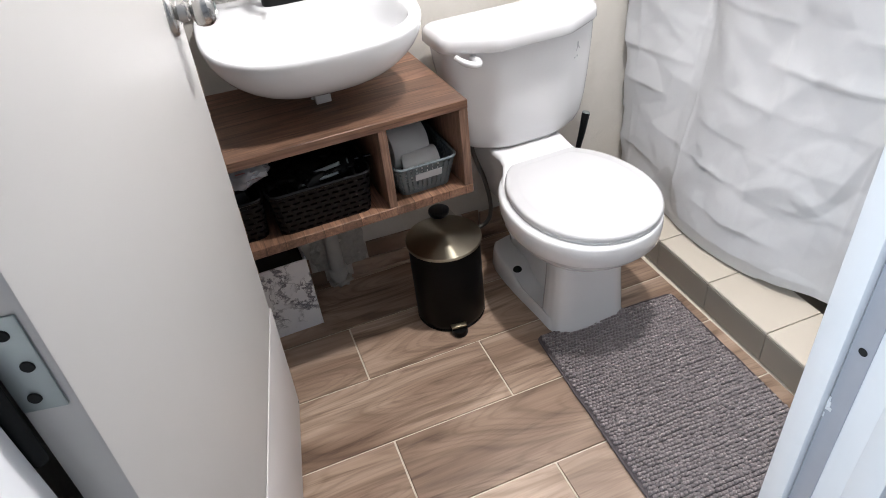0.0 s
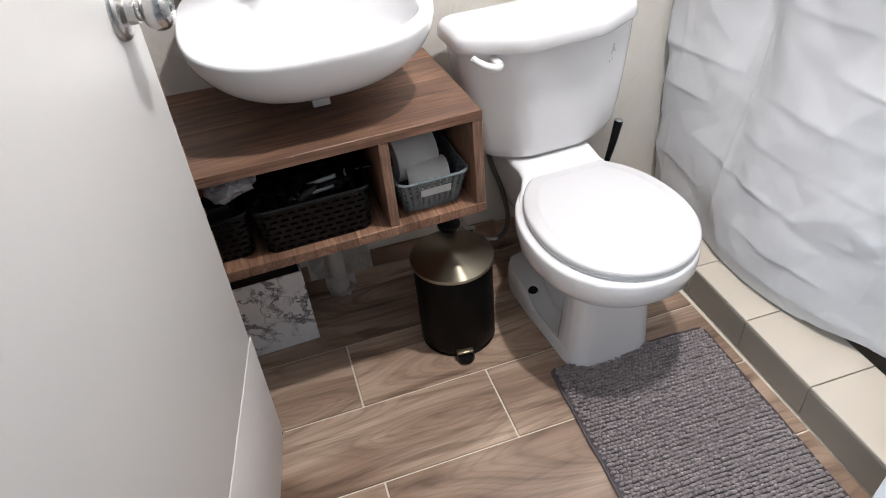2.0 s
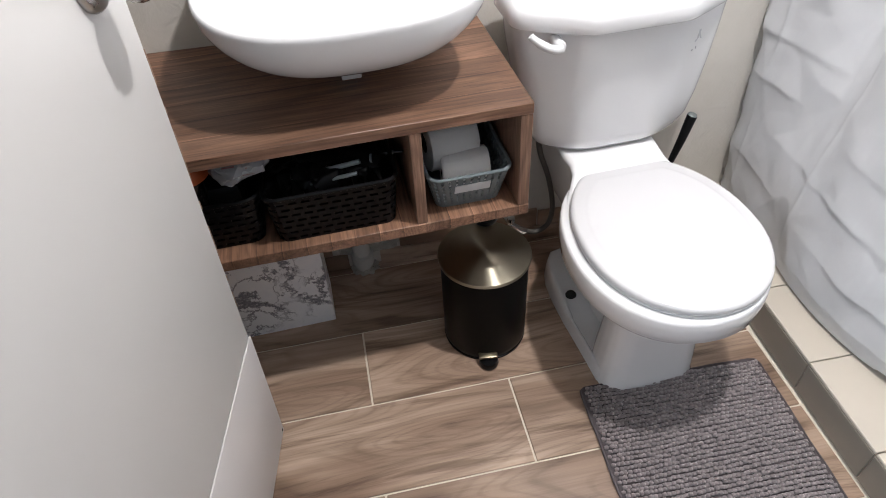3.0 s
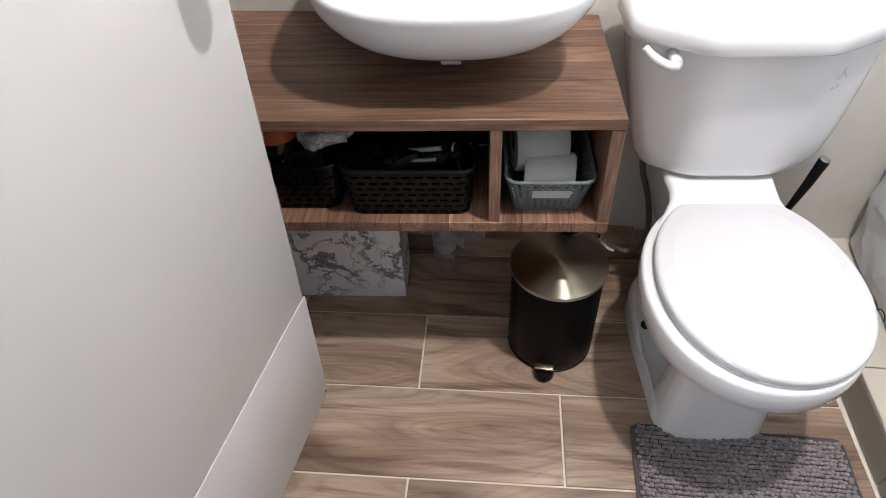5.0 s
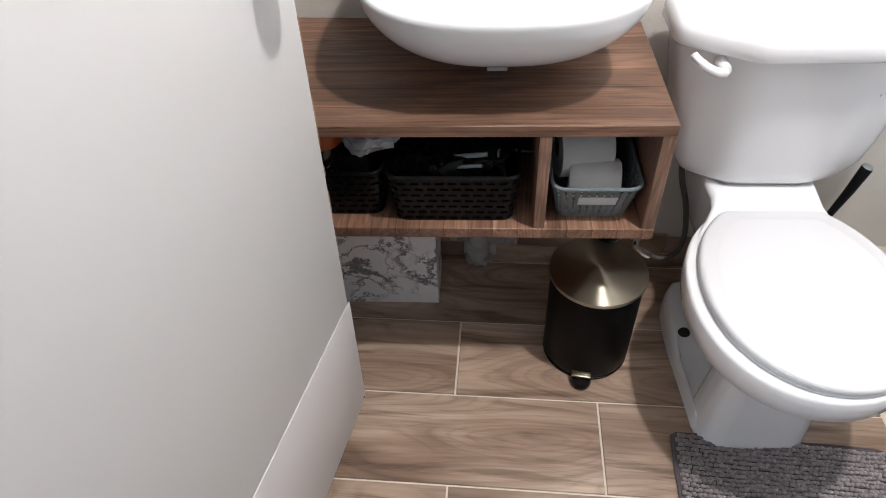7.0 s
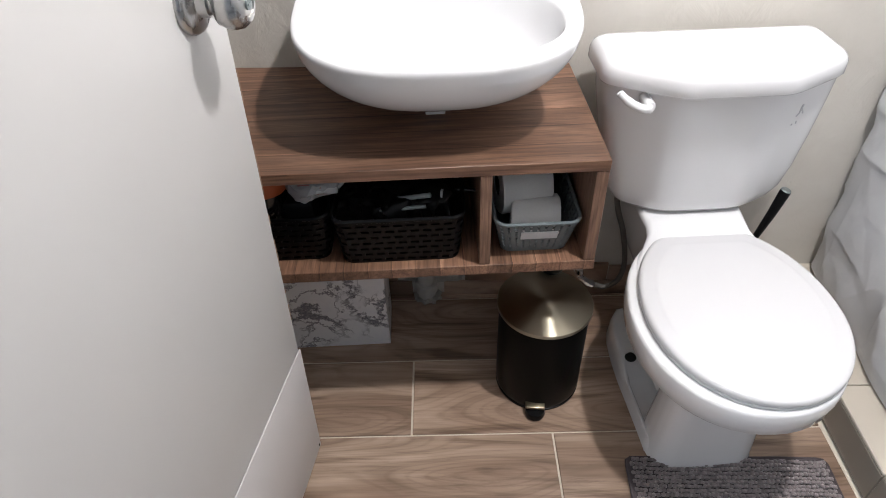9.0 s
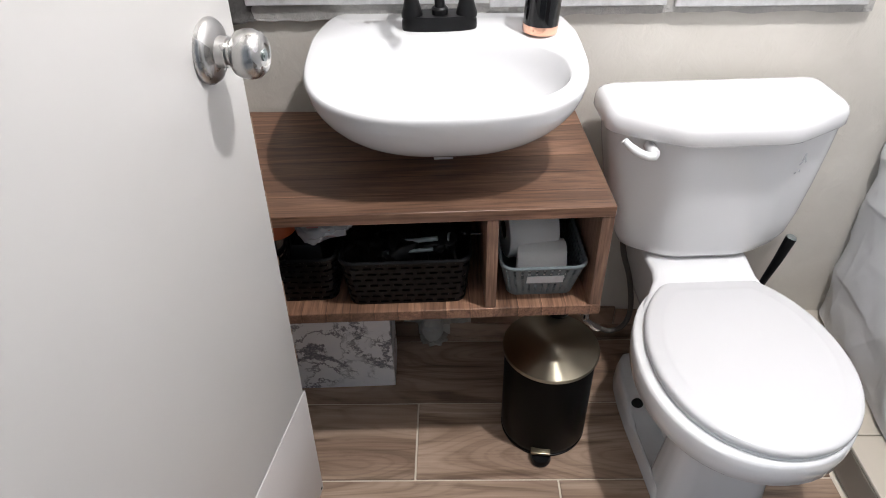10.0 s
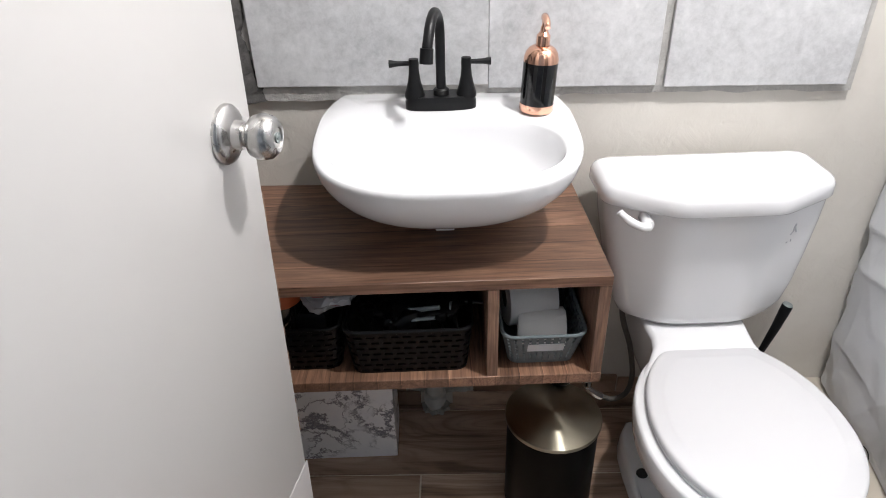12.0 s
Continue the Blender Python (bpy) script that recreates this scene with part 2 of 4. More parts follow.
M = {
    "floor_tile": floor_tile_wood(),
    "grout": plain("beige_grout", (0.68, 0.61, 0.51), 0.85, speck=0.12, scale=60, bump=0.2),
    "plaster": plaster("cream_wall_paint", (0.655, 0.625, 0.575), (0.56, 0.53, 0.48)),
    "concrete": concrete_tile(),
    "mortar": rough_cement("tile_mortar", (0.36, 0.352, 0.34), (0.54, 0.525, 0.50)),
    # ceiling and mostly unseen walls, kept dark so that less light bounces back
    "ceiling": plaster("raw_ceiling", (0.19, 0.185, 0.18), (0.15, 0.147, 0.144)),
    "grey_wall": plaster("grey_render", (0.19, 0.185, 0.18), (0.15, 0.147, 0.144)),
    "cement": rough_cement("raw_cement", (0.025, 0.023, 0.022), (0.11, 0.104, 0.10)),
    "patch": rough_cement("white_patch", (0.34, 0.32, 0.29), (0.55, 0.53, 0.49)),
    "door": plain("door_paint", (0.50, 0.488, 0.475), 0.42, speck=0.025, scale=14, bump=0.03),
    "kick": plain("kick_board", (0.505, 0.482, 0.475), 0.42, speck=0.025, scale=14, bump=0.03),
    "jamb": plain("jamb_paint", (0.79, 0.805, 0.83), 0.4, speck=0.05, scale=22, bump=0.08),
    "porcelain": plain("porcelain", (0.77, 0.77, 0.78), 0.07, speck=0.01, scale=8, Coat_Weight=0.4, Coat_Roughness=0.03),
    "seat": plain("seat_plastic", (0.625, 0.623, 0.635), 0.2, speck=0.01, scale=8),
    "vanity_top": wood("walnut_laminate", (0.088, 0.045, 0.029), (0.192, 0.106, 0.069), (0.335, 0.200, 0.138), 0, 0.42, strip=0.058),
    "vanity_low": wood("walnut_laminate_crosswise", (0.110, 0.055, 0.034), (0.222, 0.120, 0.076), (0.365, 0.217, 0.147), 1, 0.42, strip=0.043),
    "vanity_up": wood("walnut_laminate_upright", (0.100, 0.052, 0.034), (0.205, 0.114, 0.075), (0.335, 0.203, 0.142), 2, 0.42),
    "black_plastic": plain("black_plastic", (0.004, 0.004, 0.0048), 0.30, speck=0.2, Specular_IOR_Level=0.18),
    "black_metal": plain("matte_black_metal", (0.007, 0.007, 0.0076), 0.36, speck=0.3, scale=90, bump=0.05, Specular_IOR_Level=0.3),
    "bin_black": plain("satin_black_enamel", (0.004, 0.0037, 0.0035), 0.34, speck=0.2, Specular_IOR_Level=0.13),
    "brass": brushed("brushed_brass", (0.40, 0.365, 0.285), 0.31, 0.97, 0.25),
    "brass_plain": plain("brass", (0.30, 0.26, 0.18), 0.3, 1.0, speck=0.15),
    "steel": plain("brushed_steel", (0.52, 0.51, 0.50), 0.27, 1.0, speck=0.06, scale=200),
    "steel_dull": plain("dull_steel", (0.32, 0.36, 0.36), 0.42, 0.8, speck=0.2, scale=30),
    "chrome": plain("chrome", (0.75, 0.75, 0.75), 0.15, 1.0, speck=0.08),
    "copper": plain("rose_copper", (0.86, 0.5, 0.36), 0.14, 1.0, speck=0.05),
    "black_glass": plain("black_gloss", (0.006, 0.006, 0.007), 0.06, speck=0.1),
    "grey_plastic": plain("grey_plastic", (0.125, 0.15, 0.16), 0.42, speck=0.08),
    "paper": plain("tissue_paper", (0.78, 0.775, 0.77), 0.95, speck=0.04, scale=300, bump=0.25),
    "dull_paper": plain("dull_label_paper", (0.55, 0.56, 0.575), 0.7, speck=0.1),
    # dark card, also used as painted shade at the back of the shelf
    "card_and_shade": plain("dark_cardboard", (0.05, 0.045, 0.042), 0.9, speck=0.15),
    "marble": marble_paper(),
    "mat": mat_fabric(),
    "mat_back": plain("mat_backing", (0.085, 0.070, 0.074), 0.9, speck=0.15, scale=200, bump=0.3),
    "curtain": curtain_cloth(),
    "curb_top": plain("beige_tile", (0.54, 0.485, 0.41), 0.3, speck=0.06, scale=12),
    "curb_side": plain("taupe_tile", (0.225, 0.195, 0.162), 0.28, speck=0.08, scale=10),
    "dark_grout": plain("dirty_grout", (0.36, 0.29, 0.22), 0.9, speck=0.3, scale=50),
    "pvc": plain("dusty_pvc", (0.5, 0.49, 0.465), 0.6, speck=0.14, scale=25, bump=0.1),
    "hose": plain("braided_hose", (0.1, 0.09, 0.08), 0.5, 0.2, speck=0.5, scale=700, bump=0.6),
    "orange": plain("orange_plastic", (0.42, 0.085, 0.022), 0.4, speck=0.1),
    "bag": plain("clear_bag", (0.46, 0.46, 0.48), 0.25, speck=0.12, scale=60, bump=0.4, Transmission_Weight=0.25),
    "ink": plain("print_ink", (0.28, 0.1, 0.1), 0.6),
    "teal": plain("grey_blue_plastic", (0.24, 0.285, 0.30), 0.3),
    # near-black colour put in for the shade inside small holes and gaps
    "hole": plain("dark_recess", (0.01, 0.01, 0.01), 0.9),
    "strip": plain("worn_grey_strip", (0.36, 0.37, 0.41), 0.45, speck=0.12, scale=30, bump=0.1),
    "scuff": rough_cement("chipped_paint", (0.6, 0.6, 0.62), (0.88, 0.88, 0.9)),
    "smudge": plain("grey_smudge", (0.42, 0.43, 0.45), 0.5, speck=0.3, scale=200),
    "bulb": glow("lit_bulb", (1.0, 0.955, 0.89), 12.0),
    "raw_wood": plain("bare_wood", (0.24, 0.155, 0.105), 0.8, speck=0.3, scale=200),
    # this grey sets how much light the unseen hall bounces through the doorway
    "hall_wall": plaster("hall_wall_paint", (0.40, 0.40, 0.41), (0.35, 0.35, 0.36)),
    "hall_floor": plain("hall_floor_paint", (0.2, 0.2, 0.21), 0.6, speck=0.08, scale=10),
}


# ---- building helpers ----
ORIGIN = {}


def mesh_of(name, bm, material, smooth=True, angle=40.0):
    me = bpy.data.meshes.new(name)
    bmesh.ops.recalc_face_normals(bm, faces=bm.faces)
    bm.to_mesh(me)
    bm.free()
    me.materials.append(material)
    if smooth:
        me.shade_smooth()
        me.set_sharp_from_angle(angle=radians(angle))
    return me


def thing(name, base, label, category, group="", kind=""):
    """An Empty at a thing's base that parents its parts."""
    ob = new(name)
    ob.location, ob.empty_display_size = base, 0.05
    ORIGIN[ob.name] = Vector(base)
    return tagged(ob, label, category, group, kind)


def part(name, bm, material, parent, label="", smooth=True, angle=40.0):
    """One mesh, built in world coordinates, as a child of a thing or part."""
    base = ORIGIN[parent.name]
    bmesh.ops.translate(bm, verts=bm.verts, vec=-base)
    ob = new(name, mesh_of(name, bm, material, smooth, angle))
    ob.parent = parent
    ORIGIN[ob.name] = base
    return tagged(ob, label)


def solo(name, bm, material, label="", category="", kind="", group="", smooth=True, angle=40.0):
    """A thing of one mesh, with its origin at the middle of its base."""
    lo = [min(v.co[i] for v in bm.verts) for i in range(3)]
    hi = [max(v.co[i] for v in bm.verts) for i in range(3)]
    base = Vector(((lo[0] + hi[0]) / 2, (lo[1] + hi[1]) / 2, lo[2]))
    bmesh.ops.translate(bm, verts=bm.verts, vec=-base)
    ob = new(name, mesh_of(name, bm, material, smooth, angle))
    ob.location = base
    ORIGIN[ob.name] = base
    return tagged(ob, label, category, group, kind)


def box(x0, x1, y0, y1, z0, z1, bevel=0.0, segs=2, into=None):
    bm = bmesh.new()
    bmesh.ops.create_cube(bm, size=1)
    bmesh.ops.scale(bm, vec=(x1 - x0, y1 - y0, z1 - z0), verts=bm.verts)
    bmesh.ops.translate(bm, vec=((x0 + x1) / 2, (y0 + y1) / 2, (z0 + z1) / 2), verts=bm.verts)
    if bevel:
        bmesh.ops.bevel(bm, geom=bm.edges[:], offset=bevel, segments=segs, affect="EDGES", profile=0.5)
    return bm


def join(*bms):
    out = bmesh.new()
    for bm in bms:
        me = bpy.data.meshes.new("tmp")
        bm.to_mesh(me)
        bm.free()
        out.from_mesh(me)
        bpy.data.meshes.remove(me)
    return out


def moved(bm, m):
    bmesh.ops.transform(bm, matrix=m, verts=bm.verts)
    return bm


def loft(rings, cap_start=True, cap_end=True, closed=True):
    """A skin over rings of equally many points."""
    bm = bmesh.new()
    rows = [[bm.verts.new(p) for p in r] for r in rings]
    n = len(rows[0])
    for a, b in zip(rows, rows[1:]):
        for i in range(n if closed else n - 1):
            j = (i + 1) % n
            bm.faces.new((a[i], a[j], b[j], b[i]))
    if cap_start:
        bm.faces.new(rows[0][::-1])
    if cap_end:
        bm.faces.new(rows[-1])
    return bm


def lathe(profile, center=(0, 0, 0), n=48, cap=True):
    """A body turned round the upright axis, from (radius, z) pairs."""
    rings = [[(center[0] + r * math.cos(a), center[1] + r * math.sin(a), center[2] + z) for a in (2 * math.pi * i / n for i in range(n))] for r, z in profile]
    return loft(rings, cap, cap)


def smooth_path(points, steps=8):
    """A Catmull-Rom curve through the points."""
    p = [Vector(q) for q in points]
    p = [2 * p[0] - p[1]] + p + [2 * p[-1] - p[-2]]
    out = []
    for a, b, c, d in zip(p, p[1:], p[2:], p[3:]):
        for k in range(steps):
            t = k / steps
            out.append(0.5 * (2 * b + (c - a) * t + (2 * a - 5 * b + 4 * c - d) * t * t + (3 * b - a - 3 * c + d) * t ** 3))
    return out + [p[-2]]


def tube(path, radius, n=14, cap=True):
    """A round tube along a path; radius is a number or one for each point."""
    rings, ref = [], None
    for i, p in enumerate(path):
        t = (path[min(i + 1, len(path) - 1)] - path[max(i - 1, 0)]).normalized()
        if ref is None:
            ref = t.orthogonal().normalized()
        ref = (ref - t * ref.dot(t)).normalized()
        side = t.cross(ref)
        r = radius[i] if isinstance(radius, (list, tuple)) else radius
        rings.append([p + r * (math.cos(a) * ref + math.sin(a) * side) for a in (2 * math.pi * k / n for k in range(n))])
    return loft(rings, cap, cap)


def rounded(points, times=3):
    """A polygon with its corners cut round."""
    p = [Vector((x, y)) for x, y in points]
    for _ in range(times):
        p = [q for a, b in zip(p, p[1:] + p[:1]) for q in (a * 0.75 + b * 0.25, a * 0.25 + b * 0.75)]
    return p


def resampled(p, n):
    d = [0.0]
    q = p + [p[0]]
    for a, b in zip(q, q[1:]):
        d.append(d[-1] + (b - a).length)
    out, k = [], 0
    for i in range(n):
        s = d[-1] * i / n
        while d[k + 1] < s:
            k += 1
        f = (s - d[k]) / max(1e-9, d[k + 1] - d[k])
        out.append(q[k].lerp(q[k + 1], f))
    return out


def ring_of(outline, z, scale=1.0, center=None, grow=0.0):
    """An outline at a height, scaled about a centre or grown outwards by a margin."""
    c = Vector(center) if center else sum(outline, Vector((0, 0))) / len(outline)
    out = []
    for p in outline:
        d = p - c
        q = c + d * scale + d.normalized() * grow
        out.append((q.x, q.y, z(q) if callable(z) else z))
    return out


def oval(cx, cy, a, front, back, n=2.0, count=56):
    """An egg outline: half-width a, front and back half-lengths, roundness n."""
    out = []
    for i in range(count):
        t = 2 * math.pi * i / count
        c, s = math.cos(t), math.sin(t)
        x = a * math.copysign(abs(c) ** (2 / n), c)
        y = (back if s > 0 else front) * math.copysign(abs(s) ** (2 / n), s)
        out.append(Vector((cx + x, cy + y)))
    return out


# ---- the room ----
XL, XR, YD, HIGH = -0.74, 1.45, -1.17, 2.32
TURNED = pose(-0.345, -0.203, 0, 0, 0, -1.9)      # the floor tiles lie a little askew to the wall

SKEW = 3.4                                         # the back wall turns away towards the door side
WALL = pose(0, 0.007, 0, 0, 0, -SKEW)


def wall_y(x):
    """Where the back wall stands at x."""
    return 0.007 - math.tan(radians(SKEW)) * x


floor = solo("floor", box(-0.8, 1.5, -1.30, 0.10, -0.06, -0.0035), M["grout"], kind="structure", smooth=False)
wall_back = solo("wall_back", moved(box(-0.92, 1.60, 0.0, 0.12, 0, HIGH), WALL), M["plaster"], kind="structure", smooth=False)
solo("wall_left", box(-0.86, XL, -1.17, 0.042, 0, HIGH), M["grey_wall"], kind="structure", smooth=False)
solo("wall_right", box(XR, XR + 0.1, -1.17, -0.09, 0, HIGH), M["curb_side"], kind="structure", smooth=False)
solo("ceiling", box(-0.92, 1.60, -1.29, 0.22, HIGH, HIGH + 0.1), M["ceiling"], kind="structure", smooth=False)
OPEN_L, OPEN_R, OPEN_TOP = -0.685, 0.105, 2.06
solo("wall_door", join(
    box(-1.6, OPEN_L - 0.03, -1.27, -1.175, 0, HIGH),
    box(OPEN_R + 0.02, 1.6, -1.265, -1.175, 0, HIGH),
    box(OPEN_L - 0.03, OPEN_R + 0.02, -1.265, -1.175, OPEN_TOP + 0.03, HIGH)), M["grey_wall"], kind="structure", smooth=False)
# the hall outside
solo("floor_hall", box(-1.6, 1.6, -3.3, -1.301, -0.06, -0.001), M["hall_floor"], kind="structure", smooth=False)
solo("wall_hall_back", box(-1.6, 1.6, -3.4, -3.3, 0, HIGH), M["hall_wall"], kind="structure", smooth=False)
# the opening is made up to let the added hall light in
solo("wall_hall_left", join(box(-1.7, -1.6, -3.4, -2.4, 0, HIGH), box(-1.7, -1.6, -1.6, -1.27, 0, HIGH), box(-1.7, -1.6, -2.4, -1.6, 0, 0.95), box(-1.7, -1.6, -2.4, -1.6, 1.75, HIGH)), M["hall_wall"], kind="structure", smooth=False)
solo("wall_hall_right", box(1.6, 1.7, -3.4, -1.265, 0, HIGH), M["hall_wall"], kind="structure", smooth=False)
solo("ceiling_hall", box(-1.7, 1.7, -3.4, -1.291, HIGH, HIGH + 0.1), M["hall_wall"], kind="structure", smooth=False)

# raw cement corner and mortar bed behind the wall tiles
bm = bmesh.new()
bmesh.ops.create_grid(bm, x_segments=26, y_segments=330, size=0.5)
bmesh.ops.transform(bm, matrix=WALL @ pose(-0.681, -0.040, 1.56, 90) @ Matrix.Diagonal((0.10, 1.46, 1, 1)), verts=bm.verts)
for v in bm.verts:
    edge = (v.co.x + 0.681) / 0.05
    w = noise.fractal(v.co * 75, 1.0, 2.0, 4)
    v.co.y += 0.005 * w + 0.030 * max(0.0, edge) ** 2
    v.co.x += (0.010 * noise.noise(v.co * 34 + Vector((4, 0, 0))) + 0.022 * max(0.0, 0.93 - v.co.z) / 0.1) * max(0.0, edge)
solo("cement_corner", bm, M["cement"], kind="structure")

bm = bmesh.new()
for x0, x1, zlow in ((-0.641, 0.146, 0.825), (0.146, 0.508, 0.825)):
    rows = []
    n = 60
    for i in range(n + 1):
        x = x0 + (x1 - x0) * i / n
        low = zlow + 0.006 * noise.noise(Vector((x * 22, 0.3, 1))) + (0.008 if x > -0.05 else 0)
        rows.append([(x, -0.0005, low), (x, -0.011, low + 0.003), (x, -0.011, 1.62), (x, -0.0005, 1.62)])
    k = [[bm.verts.new(p) for p in r] for r in rows]
    for a, b in zip(k, k[1:]):
        for i in range(4):
            bm.faces.new((a[i], a[(i + 1) % 4], b[(i + 1) % 4], b[i]))
    bm.faces.new(k[0][::-1])
    bm.faces.new(k[-1])
solo("mortar_bed", moved(bm, WALL), M["mortar"], kind="structure", smooth=False)

# ---- shower curb ----
CURB = pose(0.522, -0.603, 0, 0, 0, -3.0)
curb = solo("shower_curb", moved(box(0.004, 0.157, -0.60, 0.585, 0, 0.087), CURB), M["dark_grout"], kind="structure", smooth=False)
solo("shower_floor", box(0.66, 1.5, -1.17, 0.0, -0.0035, 0.012), M["curb_side"], kind="structure", smooth=False)


# ---- door and frame ----
LEAF = pose(-0.645, -1.165, 0.95, 0, 1.75, -11.2) @ pose(0, 0, -0.95)       # hinge edge; the leaf runs along +y and is 36 mm thick towards -x
door = thing("door_1", (-0.645, -1.165, 0.07), "white painted wooden bathroom door standing open", "door", kind="structure")


def leaf_box(y0, y1, x0, x1, z0, z1, bevel=0.0015):
    return moved(box(x0, x1, y0, y1, z0, z1, bevel), LEAF)


part("leaf", leaf_box(0, 0.711, -0.036, 0, 0.07, 2.03, 0.002), M["door"], door)
kick = box(0.0005, 0.0035, 0.004, 0.7125, 0.072, 0.366, 0.0012)
for v in kick.verts:
    if v.co.z > 0.3:
        v.co.z += 0.022 * (1 - v.co.y / 0.7125)
part("kick_board", moved(kick, LEAF), M["kick"], door, "off-white kick board with a bevelled upper edge")
# dark disc painted in place of a nail hole
part("nail", moved(lathe([(0, 0), (0.003, 0), (0.0025, 0.001), (0, 0.001)], n=12, cap=False), LEAF @ pose(0.0034, 0.704, 0.082, 0, 90, 0)), M["hole"], door)
knob = part("knob_rose", moved(lathe([(0.0, -0.002), (0.0335, -0.002), (0.034, 0.002), (0.0315, 0.006), (0.025, 0.009), (0.0165, 0.012), (0.0155, 0.022), (0.0, 0.022)], n=48, cap=False), LEAF @ pose(0.001, 0.648, 0.976, 0, 90, 0)), M["steel"], door, "brushed steel round rose")
part("knob", moved(lathe([(0.0, 0.018), (0.0125, 0.018), (0.0125, 0.0265), (0.0165, 0.028), (0.0225, 0.032), (0.0252, 0.039), (0.0255, 0.046), (0.0235, 0.0535), (0.0185, 0.059), (0.0120, 0.0603), (0.0113, 0.0585), (0.0, 0.0585)], n=48, cap=False), LEAF @ pose(0.001, 0.648, 0.976, 0, 90, 0)), M["steel"], knob, "brushed steel door knob with keyhole")
part("lock_cylinder", moved(join(lathe([(0.0, 0.058), (0.006, 0.058), (0.006, 0.0605), (0.0, 0.0605)], n=20, cap=False), box(-0.0012, 0.0012, -0.003, 0.003, 0.060, 0.0615)), LEAF @ pose(0.001, 0.648, 0.976, 0, 90, 0)), M["steel_dull"], knob)
part("knob_rose", moved(lathe([(0.0, -0.002), (0.0335, -0.002), (0.034, 0.002), (0.025, 0.009), (0.0165, 0.012), (0.0155, 0.03), (0.025, 0.045), (0.02, 0.06), (0.0, 0.062)], n=32, cap=False), LEAF @ pose(-0.037, 0.648, 0.976, 0, -90, 0)), M["steel"], door)
part("latch_plate", leaf_box(0.7095, 0.7125, -0.029, -0.007, 0.948, 1.004, 0.001), M["steel"], door)
for z0, z1 in ((0.44, 0.475), (0.50, 0.512), (0.545, 0.61), (0.64, 0.655), (0.69, 0.765), (0.79, 0.80), (0.83, 0.872)):
    part("worn_edge", leaf_box(0.7098, 0.7117, -0.002, 0.0005, z0, z1, 0.0005), M["raw_wood"], door, "bare brown wood at the worn edge")
hinge = part("hinge_plate", leaf_box(-0.0025, -0.0003, -0.034, -0.006, 0.903, 0.982, 0.0008), M["steel_dull"], door, "dull grey steel hinge plate with dark screw holes")
# near-black discs give the plate's screw holes their shade
for x, z in ((-0.022, 0.915), (-0.015, 0.942), (-0.018, 0.969)):
    part("screw", moved(lathe([(0.0, 0), (0.0045, 0), (0.004, 0.0012), (0, 0.0012)], n=16, cap=False), LEAF @ pose(x, -0.0026, z, 90, 0, 0)), M["hole"], hinge)
# near-black rod drawn for the shaded gap between leaf and jamb
part("hinge_barrel", moved(lathe([(0, 0.86), (0.006, 0.86), (0.006, 1.0), (0, 1.0)], n=16, cap=False), LEAF @ pose(-0.041, -0.006, 0, 0, 0, 0)), M["hole"], door)

frame_right = thing("door_frame_right", (OPEN_R, -1.22, 0), "white painted door jamb with chipped paint and a strike hole", "door frame", kind="structure")
part("jamb", box(0.098, 0.125, -1.285, -1.170, 0, 2.06, 0.002), M["jamb"], frame_right)
part("stop", box(0.080, 0.0975, -1.206, -1.172, 0, 2.045, 0.002), M["jamb"], frame_right)
part("strike_strip", box(0.0945, 0.0978, -1.2335, -1.2065, 0, 2.04, 0.001), M["strip"], frame_right, "worn grey strip with a latch hole")
part("casing", box(0.094, 0.150, -1.305, -1.2655, 0, 2.10, 0.003), M["jamb"], frame_right)
part("strike_hole", moved(lathe([(0, 0), (0.0055, 0), (0.0055, 0.0006), (0, 0.0006)], n=20, cap=False), pose(0.0943, -1.222, 0.628, 0, -90, 0)), M["hole"], frame_right)
for y, z, h, w in ((-1.208, 0.535, 0.024, 0.0016), (-1.2105, 0.527, 0.015, 0.0012), (-1.213, 0.518, 0.006, 0.0018), (-1.2075, 0.505, 0.009, 0.001)):
    part("paint_chip", box(0.0937, 0.0946, y - w, y + w, z - h, z, 0.0002, 1), M["scuff"], frame_right)
frame_left = thing("door_frame_left", (OPEN_L, -1.22, 0), "white painted door jamb on the hinge side", "door frame", kind="structure")
part("jamb", box(-0.715, -0.690, -1.285, -1.170, 0, 2.06, 0.002), M["jamb"], frame_left)
part("casing", box(-0.75, -0.689, -1.305, -1.2705, 0, 2.10, 0.003), M["jamb"], frame_left)
part("head_jamb", box(-0.715, 0.125, -1.285, -1.176, 2.061, 2.085, 0.002), M["jamb"], frame_left)


# ---- vanity shelf ----
vanity = thing("vanity_shelf", (-0.36, -0.17, 0.408), "wall-hung open vanity shelf in dark walnut laminate", "shelf")
VF = -0.346


def board(x0, x1, z0, z1, bevel=0.0012, inset=0.0):
    """A board from the shelf's front to the skew wall."""
    bm = box(x0, x1, VF + inset, 0.0, z0, z1, bevel, 1)
    for v in bm.verts:
        if v.co.y > -0.1:
            v.co.y += wall_y(v.co.x) - 0.0012
    return bm


part("top_board", board(-0.735, 0.0, 0.6205, 0.641), M["vanity_top"], vanity)
part("bottom_board", board(-0.735, 0.0, 0.408, 0.430), M["vanity_low"], vanity)
part("side_board", board(-0.021, -0.0006, 0.4304, 0.6201, 0.0008, 0.001), M["vanity_up"], vanity)
part("divider", board(-0.207, -0.188, 0.4304, 0.6201, 0.0008, 0.0015), M["vanity_up"], vanity)
part("side_board", board(-0.7345, -0.714, 0.4304, 0.6201, 0.0008, 0.001), M["vanity_up"], vanity)
